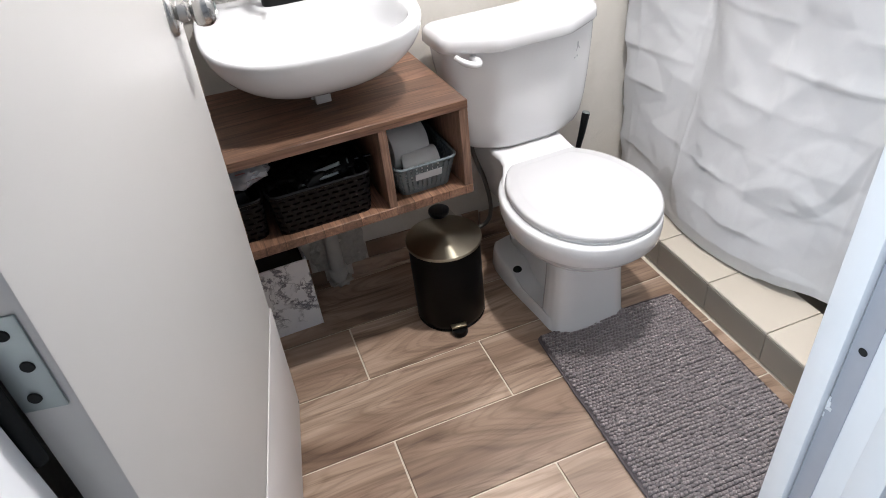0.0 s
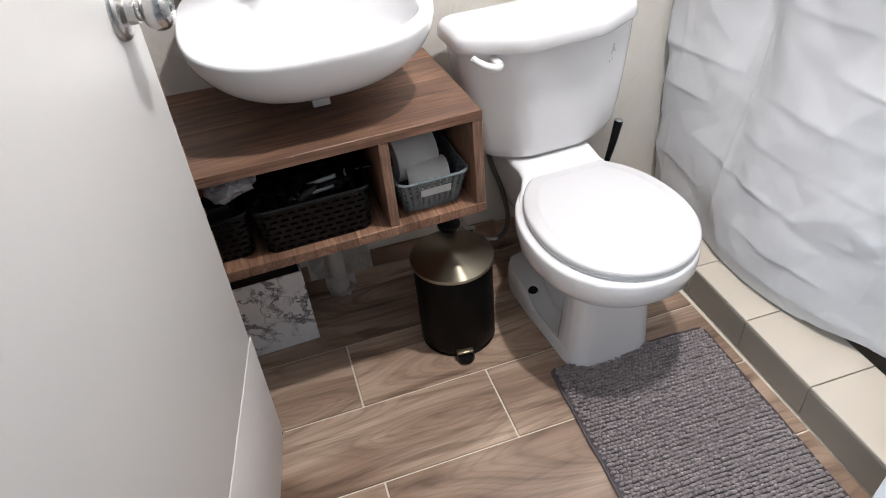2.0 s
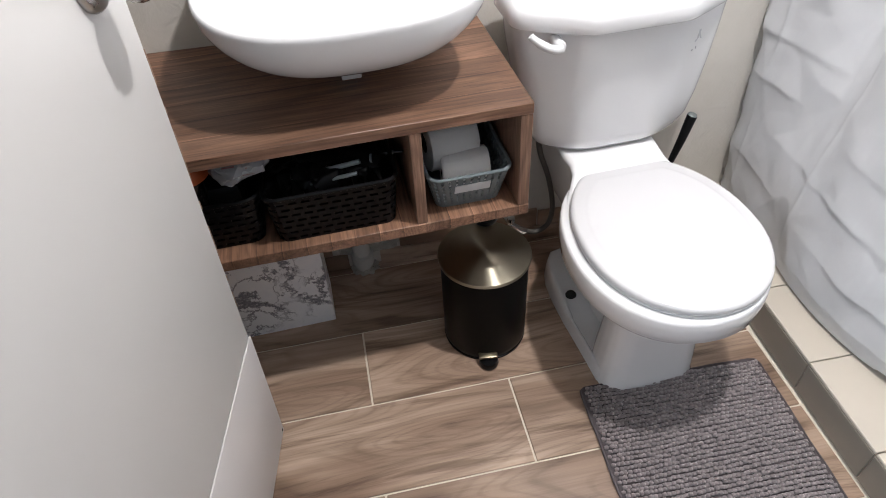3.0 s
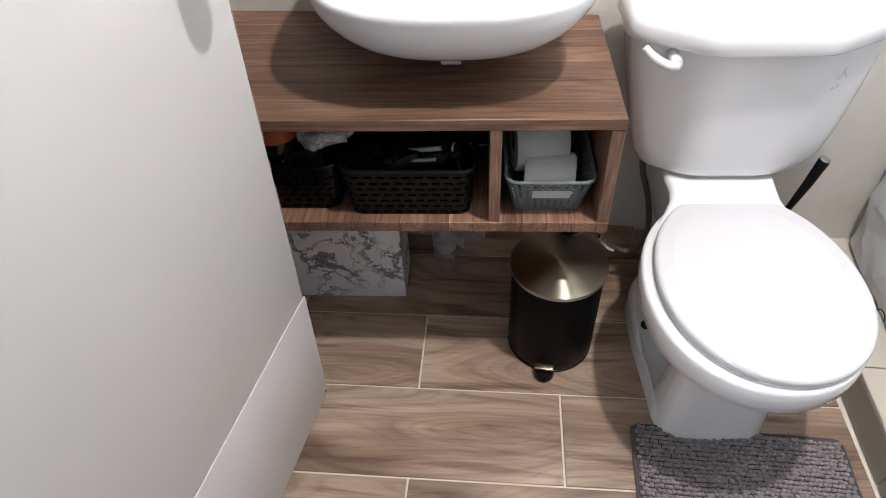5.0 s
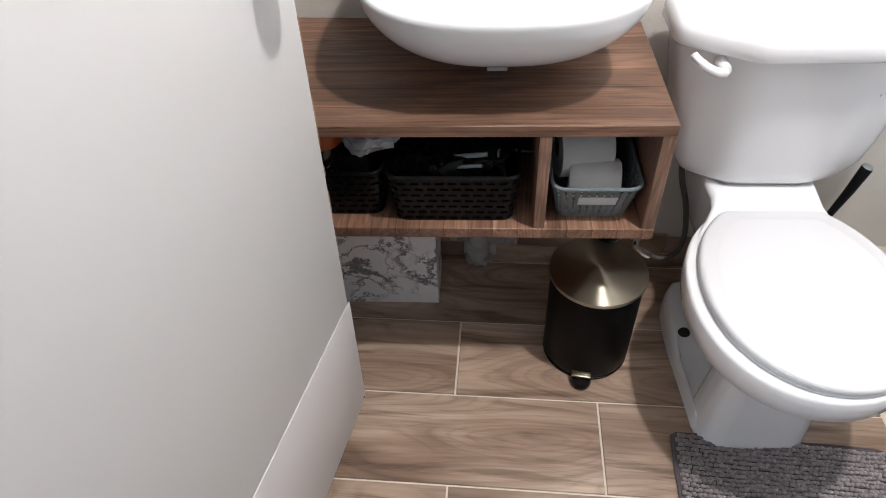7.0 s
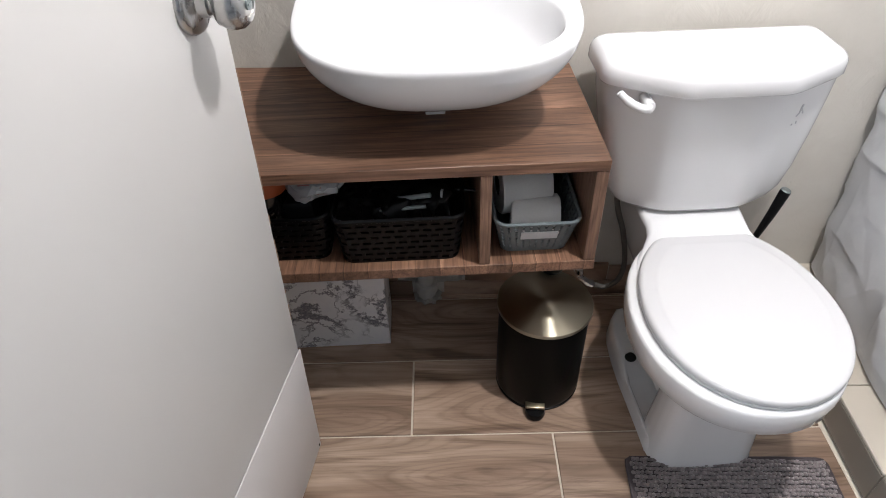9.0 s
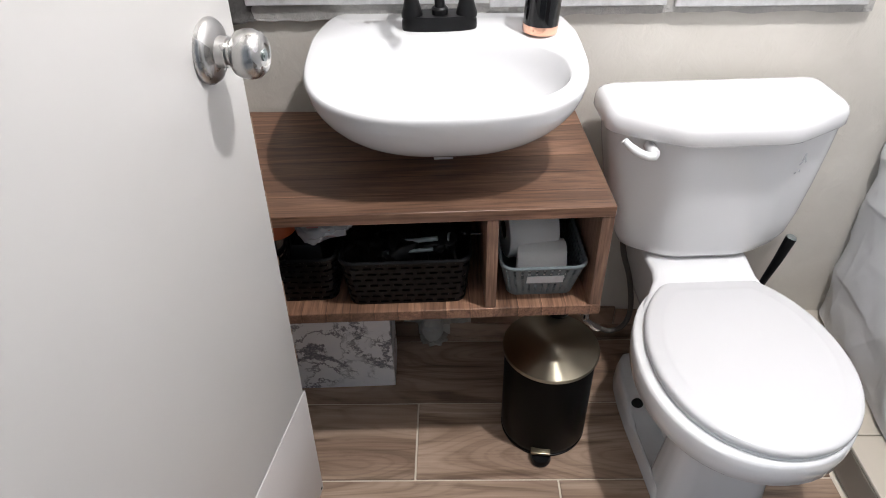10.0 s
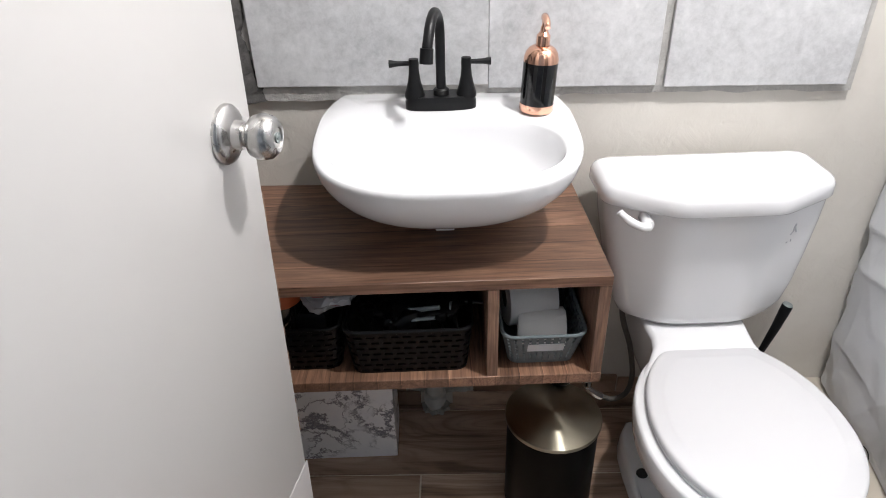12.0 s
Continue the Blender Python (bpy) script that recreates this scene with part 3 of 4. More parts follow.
# added sheet: its dark colour stands for the shade deep in the shelf
part("back_panel", moved(box(-0.7135, -0.0215, -0.011, -0.002, 0.4304, 0.6201), WALL), M["card_and_shade"], vanity, "dark sheet added for the shelf's inner shade")


# ---- wash basin ----
SC = Vector((-0.265, -0.165))


def basin_outline(half, mid, front, count=88):
    """A broad rounded front, with shoulders that narrow to the wall."""
    pts = []
    for k in range(41):
        a = math.pi * k / 40
        c, sn = math.cos(a), math.sin(a)
        pts.append(Vector((SC.x - half * math.copysign(abs(c) ** (2 / 2.7), c), mid + (front - mid) * sn ** (2 / 2.7))))
    for w, y in ((0.99, -0.10), (0.955, -0.035), (0.915, 0.0)):
        pts.append(Vector((SC.x + half * w, y)))
    for w in (0.86, 0.3, -0.3, -0.84):
        pts.append(Vector((SC.x + half * w, wall_y(SC.x + half * w) - 0.004)))
    for w, y in ((-0.885, 0.01), (-0.945, -0.035), (-0.985, -0.10)):
        pts.append(Vector((SC.x + half * w, y)))
    return resampled(rounded(pts, 1), count)


def rim_z(drop):
    return lambda q: 0.840 + 0.157 * min(0.0, q.y + 0.10) - drop


def to_wall(ring):
    return [(x, min(y, wall_y(x) - 0.003), z) for x, y, z in ring]


outer = basin_outline(0.2285, -0.165, -0.345)
inner = []
for p in outer:
    d = p - Vector((SC.x, -0.212))
    a = math.atan2(d.y, d.x)
    c, sn = math.cos(a), math.sin(a)
    r = 1 / ((abs(c) / 0.197) ** 2.4 + (abs(sn) / (0.106 if sn < 0 else 0.098)) ** 2.4) ** (1 / 2.4)
    inner.append(Vector((SC.x + r * c, -0.212 + r * sn)))
rings = []
for k in (0.06, 0.14, 0.24, 0.34, 0.44, 0.54, 0.64, 0.73, 0.81, 0.88, 0.935, 0.97, 0.99, 1.0):
    d = 0.136 * (1 - k * k) ** 0.60
    rings.append(to_wall([(x, y, (z - 0.013) * k + 0.808 * (1 - k) - d) for x, y, z in ring_of(outer, rim_z(0.0), k, SC)]))
for k, d in ((1.005, 0.008), (1.002, 0.004), (0.993, 0.001), (0.984, 0.0)):
    rings.append(to_wall(ring_of(outer, rim_z(d), k, SC)))
RIM = len(rings) - 1
for f in (0.5, 0.86, 0.97):
    rings.append([((1 - f) * a[0] + f * b.x, (1 - f) * a[1] + f * b.y, rim_z(0.0)(b) * f + a[2] * (1 - f) - 0.001 * (f == 0.97)) for a, b in zip(rings[RIM], inner)])
for s, d in ((0.988, 0.006), (0.966, 0.024), (0.935, 0.046), (0.87, 0.068), (0.74, 0.082), (0.5, 0.090), (0.2, 0.093), (0.08, 0.0935)):
    rings.append(ring_of(inner, lambda q, dd=d: rim_z(dd)(q), s, (SC.x, -0.22)))
sink = thing("wash_basin", (SC.x, -0.17, 0.642), "glossy white ceramic wash basin above the wooden shelf", "sink")
part("bowl", loft(rings), M["porcelain"], sink, angle=70)
part("drain_stub", join(box(-0.290, -0.255, -0.180, -0.14, 0.6415, 0.690, 0.002), lathe([(0.0, 0.642), (0.02, 0.642), (0.02, 0.692), (0, 0.692)], (-0.274, -0.138, 0), 24, False)), M["porcelain"], sink)
part("drain_ring", lathe([(0.0, 0.0), (0.021, 0.0), (0.022, 0.003), (0.016, 0.004), (0.012, 0.001), (0.0, 0.001)], (SC.x, -0.22, 0.7285), 32, False), M["chrome"], sink)

# ---- faucet ----
faucet = thing("faucet", (-0.272, -0.068, 0.839), "matte black two-handle gooseneck faucet on the basin", "faucet")
base = resampled(rounded([(-0.340, -0.066), (-0.330, -0.093), (-0.215, -0.093), (-0.204, -0.066), (-0.215, -0.04), (-0.330, -0.04)], 3), 48)
part("base_plate", loft([ring_of(base, z, s) for z, s in ((0.837, 1.0), (0.852, 1.0), (0.854, 0.985), (0.856, 0.97), (0.860, 0.96), (0.863, 0.93))]), M["black_metal"], faucet)
spout = smooth_path([(-0.271, -0.068, 0.862), (-0.271, -0.068, 0.92), (-0.271, -0.069, 0.975), (-0.274, -0.081, 1.001), (-0.280, -0.112, 1.014), (-0.287, -0.143, 1.002), (-0.292, -0.160, 0.978), (-0.2945, -0.165, 0.962)], 7)
spout_ob = part("spout", tube(spout, 0.0088, 18), M["black_metal"], faucet)
part("collar", lathe([(0.0, 0.861), (0.0145, 0.861), (0.0145, 0.872), (0.0115, 0.875), (0.0, 0.875)], (-0.271, -0.068, 0), 28, False), M["black_metal"], spout_ob)
part("aerator", tube([Vector((-0.2940, -0.164, 0.970)), Vector((-0.2950, -0.166, 0.958)), Vector((-0.2958, -0.168, 0.946))], 0.0112, 22), M["black_metal"], spout_ob)
for x, side in ((-0.319, -1), (-0.225, 1)):
    h = part("handle", lathe([(0.0, 0.860), (0.0185, 0.860), (0.0185, 0.866), (0.0145, 0.878), (0.0105, 0.896), (0.009, 0.912), (0.0095, 0.921), (0.0085, 0.929), (0.0, 0.930)], (x, -0.07, 0), 28, False), M["black_metal"], faucet)
    part("lever", tube([Vector((x + side * d, -0.071, 0.9215)) for d in (0.002, 0.012, 0.03, 0.040, 0.044, 0.0445)], [0.0042, 0.0042, 0.0048, 0.0066, 0.0070, 0.003], 14), M["black_metal"], h)

faucet.location += Vector((0, 0.008, -0.001))

# ---- soap dispenser ----
SX, SY, SZ = -0.102, -0.098, 0.8392
soap = thing("soap_dispenser", (SX, SY, SZ), "glossy black and copper pump soap dispenser on the basin rim", "soap dispenser")
part("bottle", lathe([(0.0, 0.0145), (0.0298, 0.0145), (0.0302, 0.05), (0.0302, 0.088), (0.0, 0.088)], (SX, SY, SZ), 40, False), M["black_glass"], soap)
part("base_band", lathe([(0.0, 0.0), (0.0285, 0.0), (0.0302, 0.002), (0.0303, 0.0145), (0.0, 0.0147)], (SX, SY, SZ), 40, False), M["copper"], soap, "copper band")
part("shoulder", lathe([(0.0, 0.0875), (0.0304, 0.0875), (0.0300, 0.094), (0.0275, 0.103), (0.0225, 0.110), (0.0165, 0.114), (0.0, 0.1145)], (SX, SY, SZ), 40, False), M["copper"], soap, "domed copper shoulder")
pump = part("pump", lathe([(0.0, 0.114), (0.0118, 0.114), (0.0118, 0.131), (0.0098, 0.133), (0.0075, 0.137), (0.0065, 0.138), (0.0062, 0.146), (0.0, 0.146)], (SX, SY, SZ), 28, False), M["copper"], soap, "copper pump")
part("nozzle", tube([Vector((SX - 0.001, SY + d, SZ + z)) for d, z in ((0.008, 0.158), (0.0, 0.161), (-0.012, 0.160), (-0.026, 0.156), (-0.034, 0.150))], [0.0055, 0.0065, 0.0062, 0.0055, 0.0045], 14), M["copper"], pump)
part("stem", lathe([(0, 0.144), (0.0045, 0.144), (0.0052, 0.158), (0, 0.158)], (SX, SY, SZ), 16, False), M["copper"], pump)

soap.rotation_euler = (0, radians(3), 0)

# ---- toilet ----
TX = 0.245
toilet = thing("toilet", (TX, -0.3, 0), "white two-piece porcelain toilet with its lid closed", "toilet")


def clipped(outline, ymax):
    return [Vector((p.x, min(p.y, ymax))) for p in outline]


def bowl_ring(z, a, front, back, cx=TX, cy=-0.42, n=2.1):
    return [(p.x, p.y, z) for p in oval(cx, cy, a, front, back, n)]


part("bowl", loft([bowl_ring(0.15, 0.066, 0.055, 0.20, n=2.6), bowl_ring(0.185, 0.082, 0.085, 0.21, n=2.5), bowl_ring(0.22, 0.114, 0.124, 0.22, n=2.3), bowl_ring(0.25, 0.147, 0.166, 0.225, n=2.2), bowl_ring(0.272, 0.166, 0.192, 0.235), bowl_ring(0.284, 0.1735, 0.202, 0.24), bowl_ring(0.289, 0.1755, 0.2045, 0.24), bowl_ring(0.293, 0.1795, 0.209, 0.24), bowl_ring(0.318, 0.1815, 0.2115, 0.242), bowl_ring(0.338, 0.1805, 0.2105, 0.242), bowl_ring(0.3425, 0.1785, 0.2085, 0.241), bowl_ring(0.3445, 0.1745, 0.2045, 0.238)]), M["porcelain"], toilet, angle=60)


def deck_ring(y, x0, x1, top, low):
    """One upright slice of the deck between bowl and tank."""
    r, n = 0.012, 5
    pts = [(x0 + 0.03, y, low), (x0 + 0.008, y, low + 0.06)]
    pts += [(x0 + r - r * math.cos(a), y, top - r + r * math.sin(a)) for a in (math.pi / 2 * k / n for k in range(n + 1))]
    pts += [(x1 - r + r * math.sin(a), y, top - r + r * math.cos(a)) for a in (math.pi / 2 * k / n for k in range(n + 1))]
    return pts + [(x1 - 0.008, y, low + 0.06), (x1 - 0.03, y, low)]


part("rear_deck", loft([deck_ring(-0.022, 0.145, 0.358, 0.379, 0.2), deck_ring(-0.15, 0.144, 0.356, 0.381, 0.2), deck_ring(-0.19, 0.147, 0.352, 0.380, 0.2), deck_ring(-0.212, 0.144, 0.355, 0.372, 0.2), deck_ring(-0.235, 0.130, 0.370, 0.358, 0.2), deck_ring(-0.265, 0.108, 0.392, 0.347, 0.2), deck_ring(-0.31, 0.086, 0.412, 0.343, 0.2)]), M["porcelain"], toilet, angle=60)
column = [(0.155, -0.395), (0.136, -0.43), (0.136, -0.492), (0.162, -0.514), (0.200, -0.519), (0.282, -0.519), (0.320, -0.514), (0.346, -0.492), (0.346, -0.43), (0.327, -0.395)]
col = resampled(rounded(column, 1), 80)
part("pedestal", loft([ring_of(col, 0.0, 1.03), ring_of(col, 0.012, 1.0), ring_of(col, 0.06, 0.975), ring_of(col, 0.13, 0.92), ring_of(col, 0.19, 0.90), ring_of(col, 0.25, 0.95)]), M["porcelain"], toilet, angle=28)
trap = resampled(rounded([(0.195, -0.10), (0.190, -0.25), (0.205, -0.42), (0.30, -0.42), (0.306, -0.25), (0.298, -0.10)], 2), 60)
part("trapway", loft([ring_of(trap, z, s) for z, s in ((0.02, 1.06), (0.08, 1.0), (0.16, 1.02), (0.25, 1.15))]), M["porcelain"], toilet, angle=60)
flange = resampled(rounded([(0.158, -0.10), (0.124, -0.15), (0.118, -0.26), (0.128, -0.40), (0.133, -0.505), (0.349, -0.505), (0.354, -0.40), (0.368, -0.26), (0.362, -0.15), (0.335, -0.10)], 1), 80)
def foot_ring(z, s, fall):
    """The foot's outline at one level; it falls away towards the column."""
    return [(x, y, zz * (1 - fall * max(0.0, min(1.0, (-0.265 - y) / 0.06)))) for x, y, zz in ring_of(flange, z, s)]


part("foot", loft([foot_ring(0.0, 1.0, 0.0), foot_ring(0.03, 0.985, 0.2), foot_ring(0.055, 0.96, 0.35), foot_ring(0.06, 0.93, 0.4), foot_ring(0.06, 0.89, 0.5), foot_ring(0.061, 0.84, 0.9), foot_ring(0.062, 0.5, 0.9)]), M["porcelain"], toilet, angle=60)
part("bolt_hole", moved(lathe([(0, 0), (0.013, 0), (0.011, 0.004), (0, 0.005)], n=20, cap=False), pose(0.147, -0.272, 0.0585, 4, -6, 0)), M["hole"], toilet, "dark floor bolt hole")
seat_line = clipped(oval(0.256, -0.418, 0.172, 0.204, 0.235, 2.05, 72), -0.212)
seat = part("seat", loft([ring_of(seat_line, 0.345, 0.985), ring_of(seat_line, 0.3455, 0.995), ring_of(seat_line, 0.350, 0.998), ring_of(seat_line, 0.3518, 0.988)]), M["seat"], toilet, "white plastic seat")
part("seat_lid", loft([ring_of(seat_line, z, k) for z, k in ((0.3525, 0.975), (0.353, 0.995), (0.3575, 1.002), (0.3625, 0.996), (0.3655, 0.98), (0.367, 0.95), (0.3676, 0.865), (0.3696, 0.835), (0.3704, 0.80), (0.3718, 0.5), (0.3722, 0.15))]), M["seat"], toilet, "closed white lid", angle=60)
for x0, x1, y in ((0.196, 0.214, -0.607), (0.300, 0.316, -0.603)):
    part("bumper", box(x0, x1, y - 0.004, y + 0.02, 0.3425, 0.3575, 0.003), M["seat"], seat)

def chamfered(points, r, steps=5):
    """A polygon whose corners are rounded over the length r of either side."""
    p, out = [Vector(q) for q in points], []
    for a, b, c in zip(p[-1:] + p[:-1], p, p[1:] + p[:1]):
        u, v = (a - b), (c - b)
        e = b + u.normalized() * min(r, u.length * 0.45)
        f = b + v.normalized() * min(r, v.length * 0.45)
        for k in range(steps + 1):
            t = k / steps
            out.append(e * (1 - t) ** 2 + b * 2 * t * (1 - t) + f * t * t)
    return out


def tank_ring(z, x0, x1, yf, side, yb, cut=0.43, r=0.03):
    """The tank's plan: a straight front between two slanted corners."""
    cx, w = (x0 + x1) / 2, (x1 - x0) / 2
    p = [(x0, yb), (x0, side), (cx - w * cut, yf), (cx + w * cut, yf), (x1, side), (x1, yb)]
    return [(q.x, q.y, z) for q in resampled(chamfered(p, r), 120)]


part("tank", loft([tank_ring(0.382, 0.120, 0.392, -0.150, -0.11, -0.05, 0.5), tank_ring(0.3865, 0.104, 0.412, -0.163, -0.12, -0.042, 0.48), tank_ring(0.396, 0.093, 0.428, -0.170, -0.125, -0.036, 0.46), tank_ring(0.421, 0.082, 0.441, -0.177, -0.13, -0.033, 0.45), tank_ring(0.47, 0.070, 0.449, -0.184, -0.135, -0.032, 0.44), tank_ring(0.54, 0.055, 0.455, -0.192, -0.14, -0.032), tank_ring(0.62, 0.040, 0.459, -0.201, -0.145, -0.032), tank_ring(0.69, 0.032, 0.461, -0.206, -0.148, -0.032)]), M["porcelain"], toilet, angle=60)
lid_rings = [tank_ring(z, 0.020 + g, 0.458 - g, -0.230 + g, -0.160 + g * 0.5, -0.031 - g * 0.5, 0.43, 0.022) for z, g in ((0.6730, 0.01), (0.6750, 0.003), (0.6797, 0.0), (0.6998, 0.001), (0.7092, 0.005), (0.7152, 0.012), (0.7186, 0.022), (0.7206, 0.04))]
for s_, z in ((0.6, 0.7216), (0.2, 0.7219)):
    lid_rings.append([(0.239 + (x - 0.239) * s_, -0.125 + (y + 0.125) * s_, z) for x, y, _ in lid_rings[7]])
part("tank_lid", loft(lid_rings), M["porcelain"], toilet, "white tank lid with cut front corners", angle=60)
lever = part("flush_lever", tube(smooth_path([(0.096, -0.213, 0.655), (0.084, -0.214, 0.654), (0.066, -0.204, 0.659), (0.050, -0.194, 0.670), (0.044, -0.19, 0.676)], 5), [0.0088] * 3 + [0.0078] * 10 + [0.0066] * 7 + [0.0035], 14), M["porcelain"], toilet, "white flush lever")
part("lever_boss", moved(lathe([(0, -0.03), (0.010, -0.03), (0.0105, 0.0), (0.009, 0.006), (0, 0.008)], n=24, cap=False), pose(0.096, -0.205, 0.655, 90, 0, 0)), M["porcelain"], lever)
for x, z, w, h, r in ((0.372, 0.634, 0.003, 0.011, 10), (0.376, 0.628, 0.0022, 0.009, -25), (0.369, 0.622, 0.002, 0.007, 35), (0.372, 0.605, 0.0018, 0.004, 0), (0.364, 0.602, 0.0018, 0.003, 40)):
    part("smudge", moved(box(-w * 0.6, w * 0.6, -0.0008, 0.0008, -h * 0.7, h * 0.7, 0.0004, 1), pose(x, -0.2012 + 0.06 * (0.634 - z) + 0.35 * max(0.0, x - 0.365), z, 0, r, 12)), M["smudge"], toilet, "worn grey smudge")

# ---- supply hose, drain pipe and the broken wall round it ----
hose = thing("supply_hose", (0.06, -0.09, 0.14), "grey braided water hose from the wall valve to the tank", "hose")
part("hose", tube(smooth_path([(0.105, -0.10, 0.405), (0.118, -0.095, 0.345), (0.143, -0.092, 0.27), (0.160, -0.09, 0.18), (0.152, -0.09, 0.125), (0.122, -0.09, 0.106), (0.092, -0.09, 0.117)], 7), 0.0062, 14), M["hose"], hose)
part("nut", tube([Vector((0.094, -0.09, 0.116)), Vector((0.083, -0.09, 0.122)), Vector((0.072, -0.09, 0.131))], [0.0085, 0.009, 0.008], 6), M["chrome"], hose)
part("valve", join(tube([Vector((0.074, -0.09, 0.13)), Vector((0.060, -0.088, 0.142)), Vector((0.052, -0.06, 0.146)), Vector((0.052, 0.001, 0.146))], 0.0075, 14), lathe([(0, 0.15), (0.009, 0.15), (0.011, 0.158), (0.009, 0.166), (0, 0.166)], (0.057, -0.088, 0), 12, False)), M["chrome"], hose)
pipe = thing("drain_pipe", (-0.308, 0.008, 0), "dusty white plastic drain pipe below the shelf", "pipe")
part("pipe", lathe([(0, 0.0), (0.022, 0.0), (0.022, 0.412), (0, 0.412)], (-0.308, 0.008, 0), 28, False), M["pvc"], pipe)
part("coupling", lathe([(0.022, 0.03), (0.0285, 0.03), (0.0285, 0.055), (0.022, 0.06)], (-0.308, 0.008, 0), 28, False), M["pvc"], pipe)
bm = bmesh.new()
bmesh.ops.create_icosphere(bm, subdivisions=4, radius=1)
for v in bm.verts:
    v.co *= 1 + 0.35 * noise.fractal(v.co * 2.5, 1.0, 2.0, 4)
bmesh.ops.transform(bm, matrix=pose(-0.306, 0.006, 0.004) @ Matrix.Diagonal((0.033, 0.026, 0.014, 1)), verts=bm.verts)
solo("cement_blob", bm, M["patch"], "rough white cement round the drain pipe", "cement")
bm = bmesh.new()
bmesh.ops.create_grid(bm, x_segments=50, y_segments=40, size=0.5)
bmesh.ops.transform(bm, matrix=WALL @ pose(-0.29, -0.001, 0.225, 90) @ Matrix.Diagonal((0.16, 0.36, 1, 1)), verts=bm.verts)
for v in bm.verts:
    v.co.y -= 0.004 + 0.010 * noise.fractal(v.co * 24, 1.0, 2.0, 4)
    v.co.x += 0.014 * noise.noise(v.co * 30)
solo("wall_patch", bm, M["patch"], kind="structure")

# ---- marble-print box ----
bx = thing("storage_box", (-0.53, -0.08, 0), "open storage box covered in white marble-print paper", "box")
B0, B1, BY0, BY1, BZ = -0.66, -0.401, -0.146, -0.02, 0.229
part("front_panel", box(B0, B1, BY0, BY0 + 0.004, 0, BZ, 0.001, 1), M["marble"], bx)
part("back_panel", box(B0, B1, BY1 - 0.004, BY1, 0, BZ, 0.001, 1), M["marble"], bx)
part("side_panel", box(B1 - 0.004, B1, BY0 + 0.0042, BY1 - 0.0042, 0, BZ, 0.001, 1), M["marble"], bx)
part("side_panel", box(B0, B0 + 0.004, BY0 + 0.0042, BY1 - 0.0042, 0, BZ, 0.001, 1), M["marble"], bx)
part("bottom_panel", box(B0 + 0.0042, B1 - 0.0042, BY0 + 0.0042, BY1 - 0.0042, 0, 0.004), M["card_and_shade"], bx)
part("lining", box(B0 + 0.006, B1 - 0.006, BY0 + 0.006, BY1 - 0.006, 0.0045, BZ - 0.03), M["card_and_shade"], bx, "dark contents")

# ---- pedal bin ----
PX, PY = -0.062, -0.268
pedal_bin = thing("pedal_bin", (PX, PY, 0), "black round pedal bin with a brushed brass lid", "bin")
part("body", lathe([(0.0, 0.004), (0.0895, 0.004), (0.093, 0.010), (0.0937, 0.02), (0.0937, 0.24), (0.092, 0.243), (0, 0.243)], (PX, PY, 0), 72, False), M["bin_black"], pedal_bin)
part("base_ring", lathe([(0.0, 0.0), (0.091, 0.0), (0.0938, 0.002), (0.0936, 0.006), (0.089, 0.0075), (0, 0.0075)], (PX, PY, 0), 72, False), M["black_plastic"], pedal_bin)
lid_base = new("lid", mesh_of("lid", lathe([(0.0965, -0.006), (0.0985, -0.006), (0.0988, 0.0), (0.0978, 0.0018), (0.06, 0.006), (0.03, 0.0085), (0.004, 0.0105), (0.0, 0.0105)], (0, 0, 0), 96, False), M["brass"], angle=50))
lid_base.parent = pedal_bin
lid_base.location = (0, 0, 0.249)
ORIGIN[lid_base.name] = Vector((PX, PY, 0.249))
tagged(lid_base, "brushed brass lid")
part("rear_knob", moved(lathe([(0.0, 0.0), (0.018, 0.0), (0.026, 0.006), (0.029, 0.014), (0.028, 0.019), (0.02, 0.022), (0.0, 0.022)], n=36, cap=False), pose(PX + 0.03, PY + 0.098, 0.248, 0, 0, 0)), M["black_plastic"], pedal_bin, "round black knob behind the lid")
part("hinge_block", moved(box(-0.02, 0.02, -0.012, 0.01, 0.17, 0.25, 0.003), pose(PX + 0.028, PY + 0.09, 0, 0, 0, -15)), M["black_plastic"], pedal_bin)
part("pedal", moved(join(box(-0.021, 0.021, -0.017, 0.008, 0.021, 0.028, 0.003), box(-0.012, 0.012, -0.004, 0.03, 0.01, 0.021, 0.002)), pose(PX - 0.018, PY - 0.088, 0, 0, 0, -8)), M["brass_plain"], pedal_bin, "small brass foot pedal")
part("pedal_rubber", moved(lathe([(0, 0.001), (0.02, 0.001), (0.022, 0.008), (0.02, 0.0175), (0, 0.0175)], n=28, cap=False), pose(PX - 0.019, PY - 0.100, 0, 0, 0, 0)), M["black_plastic"], pedal_bin)


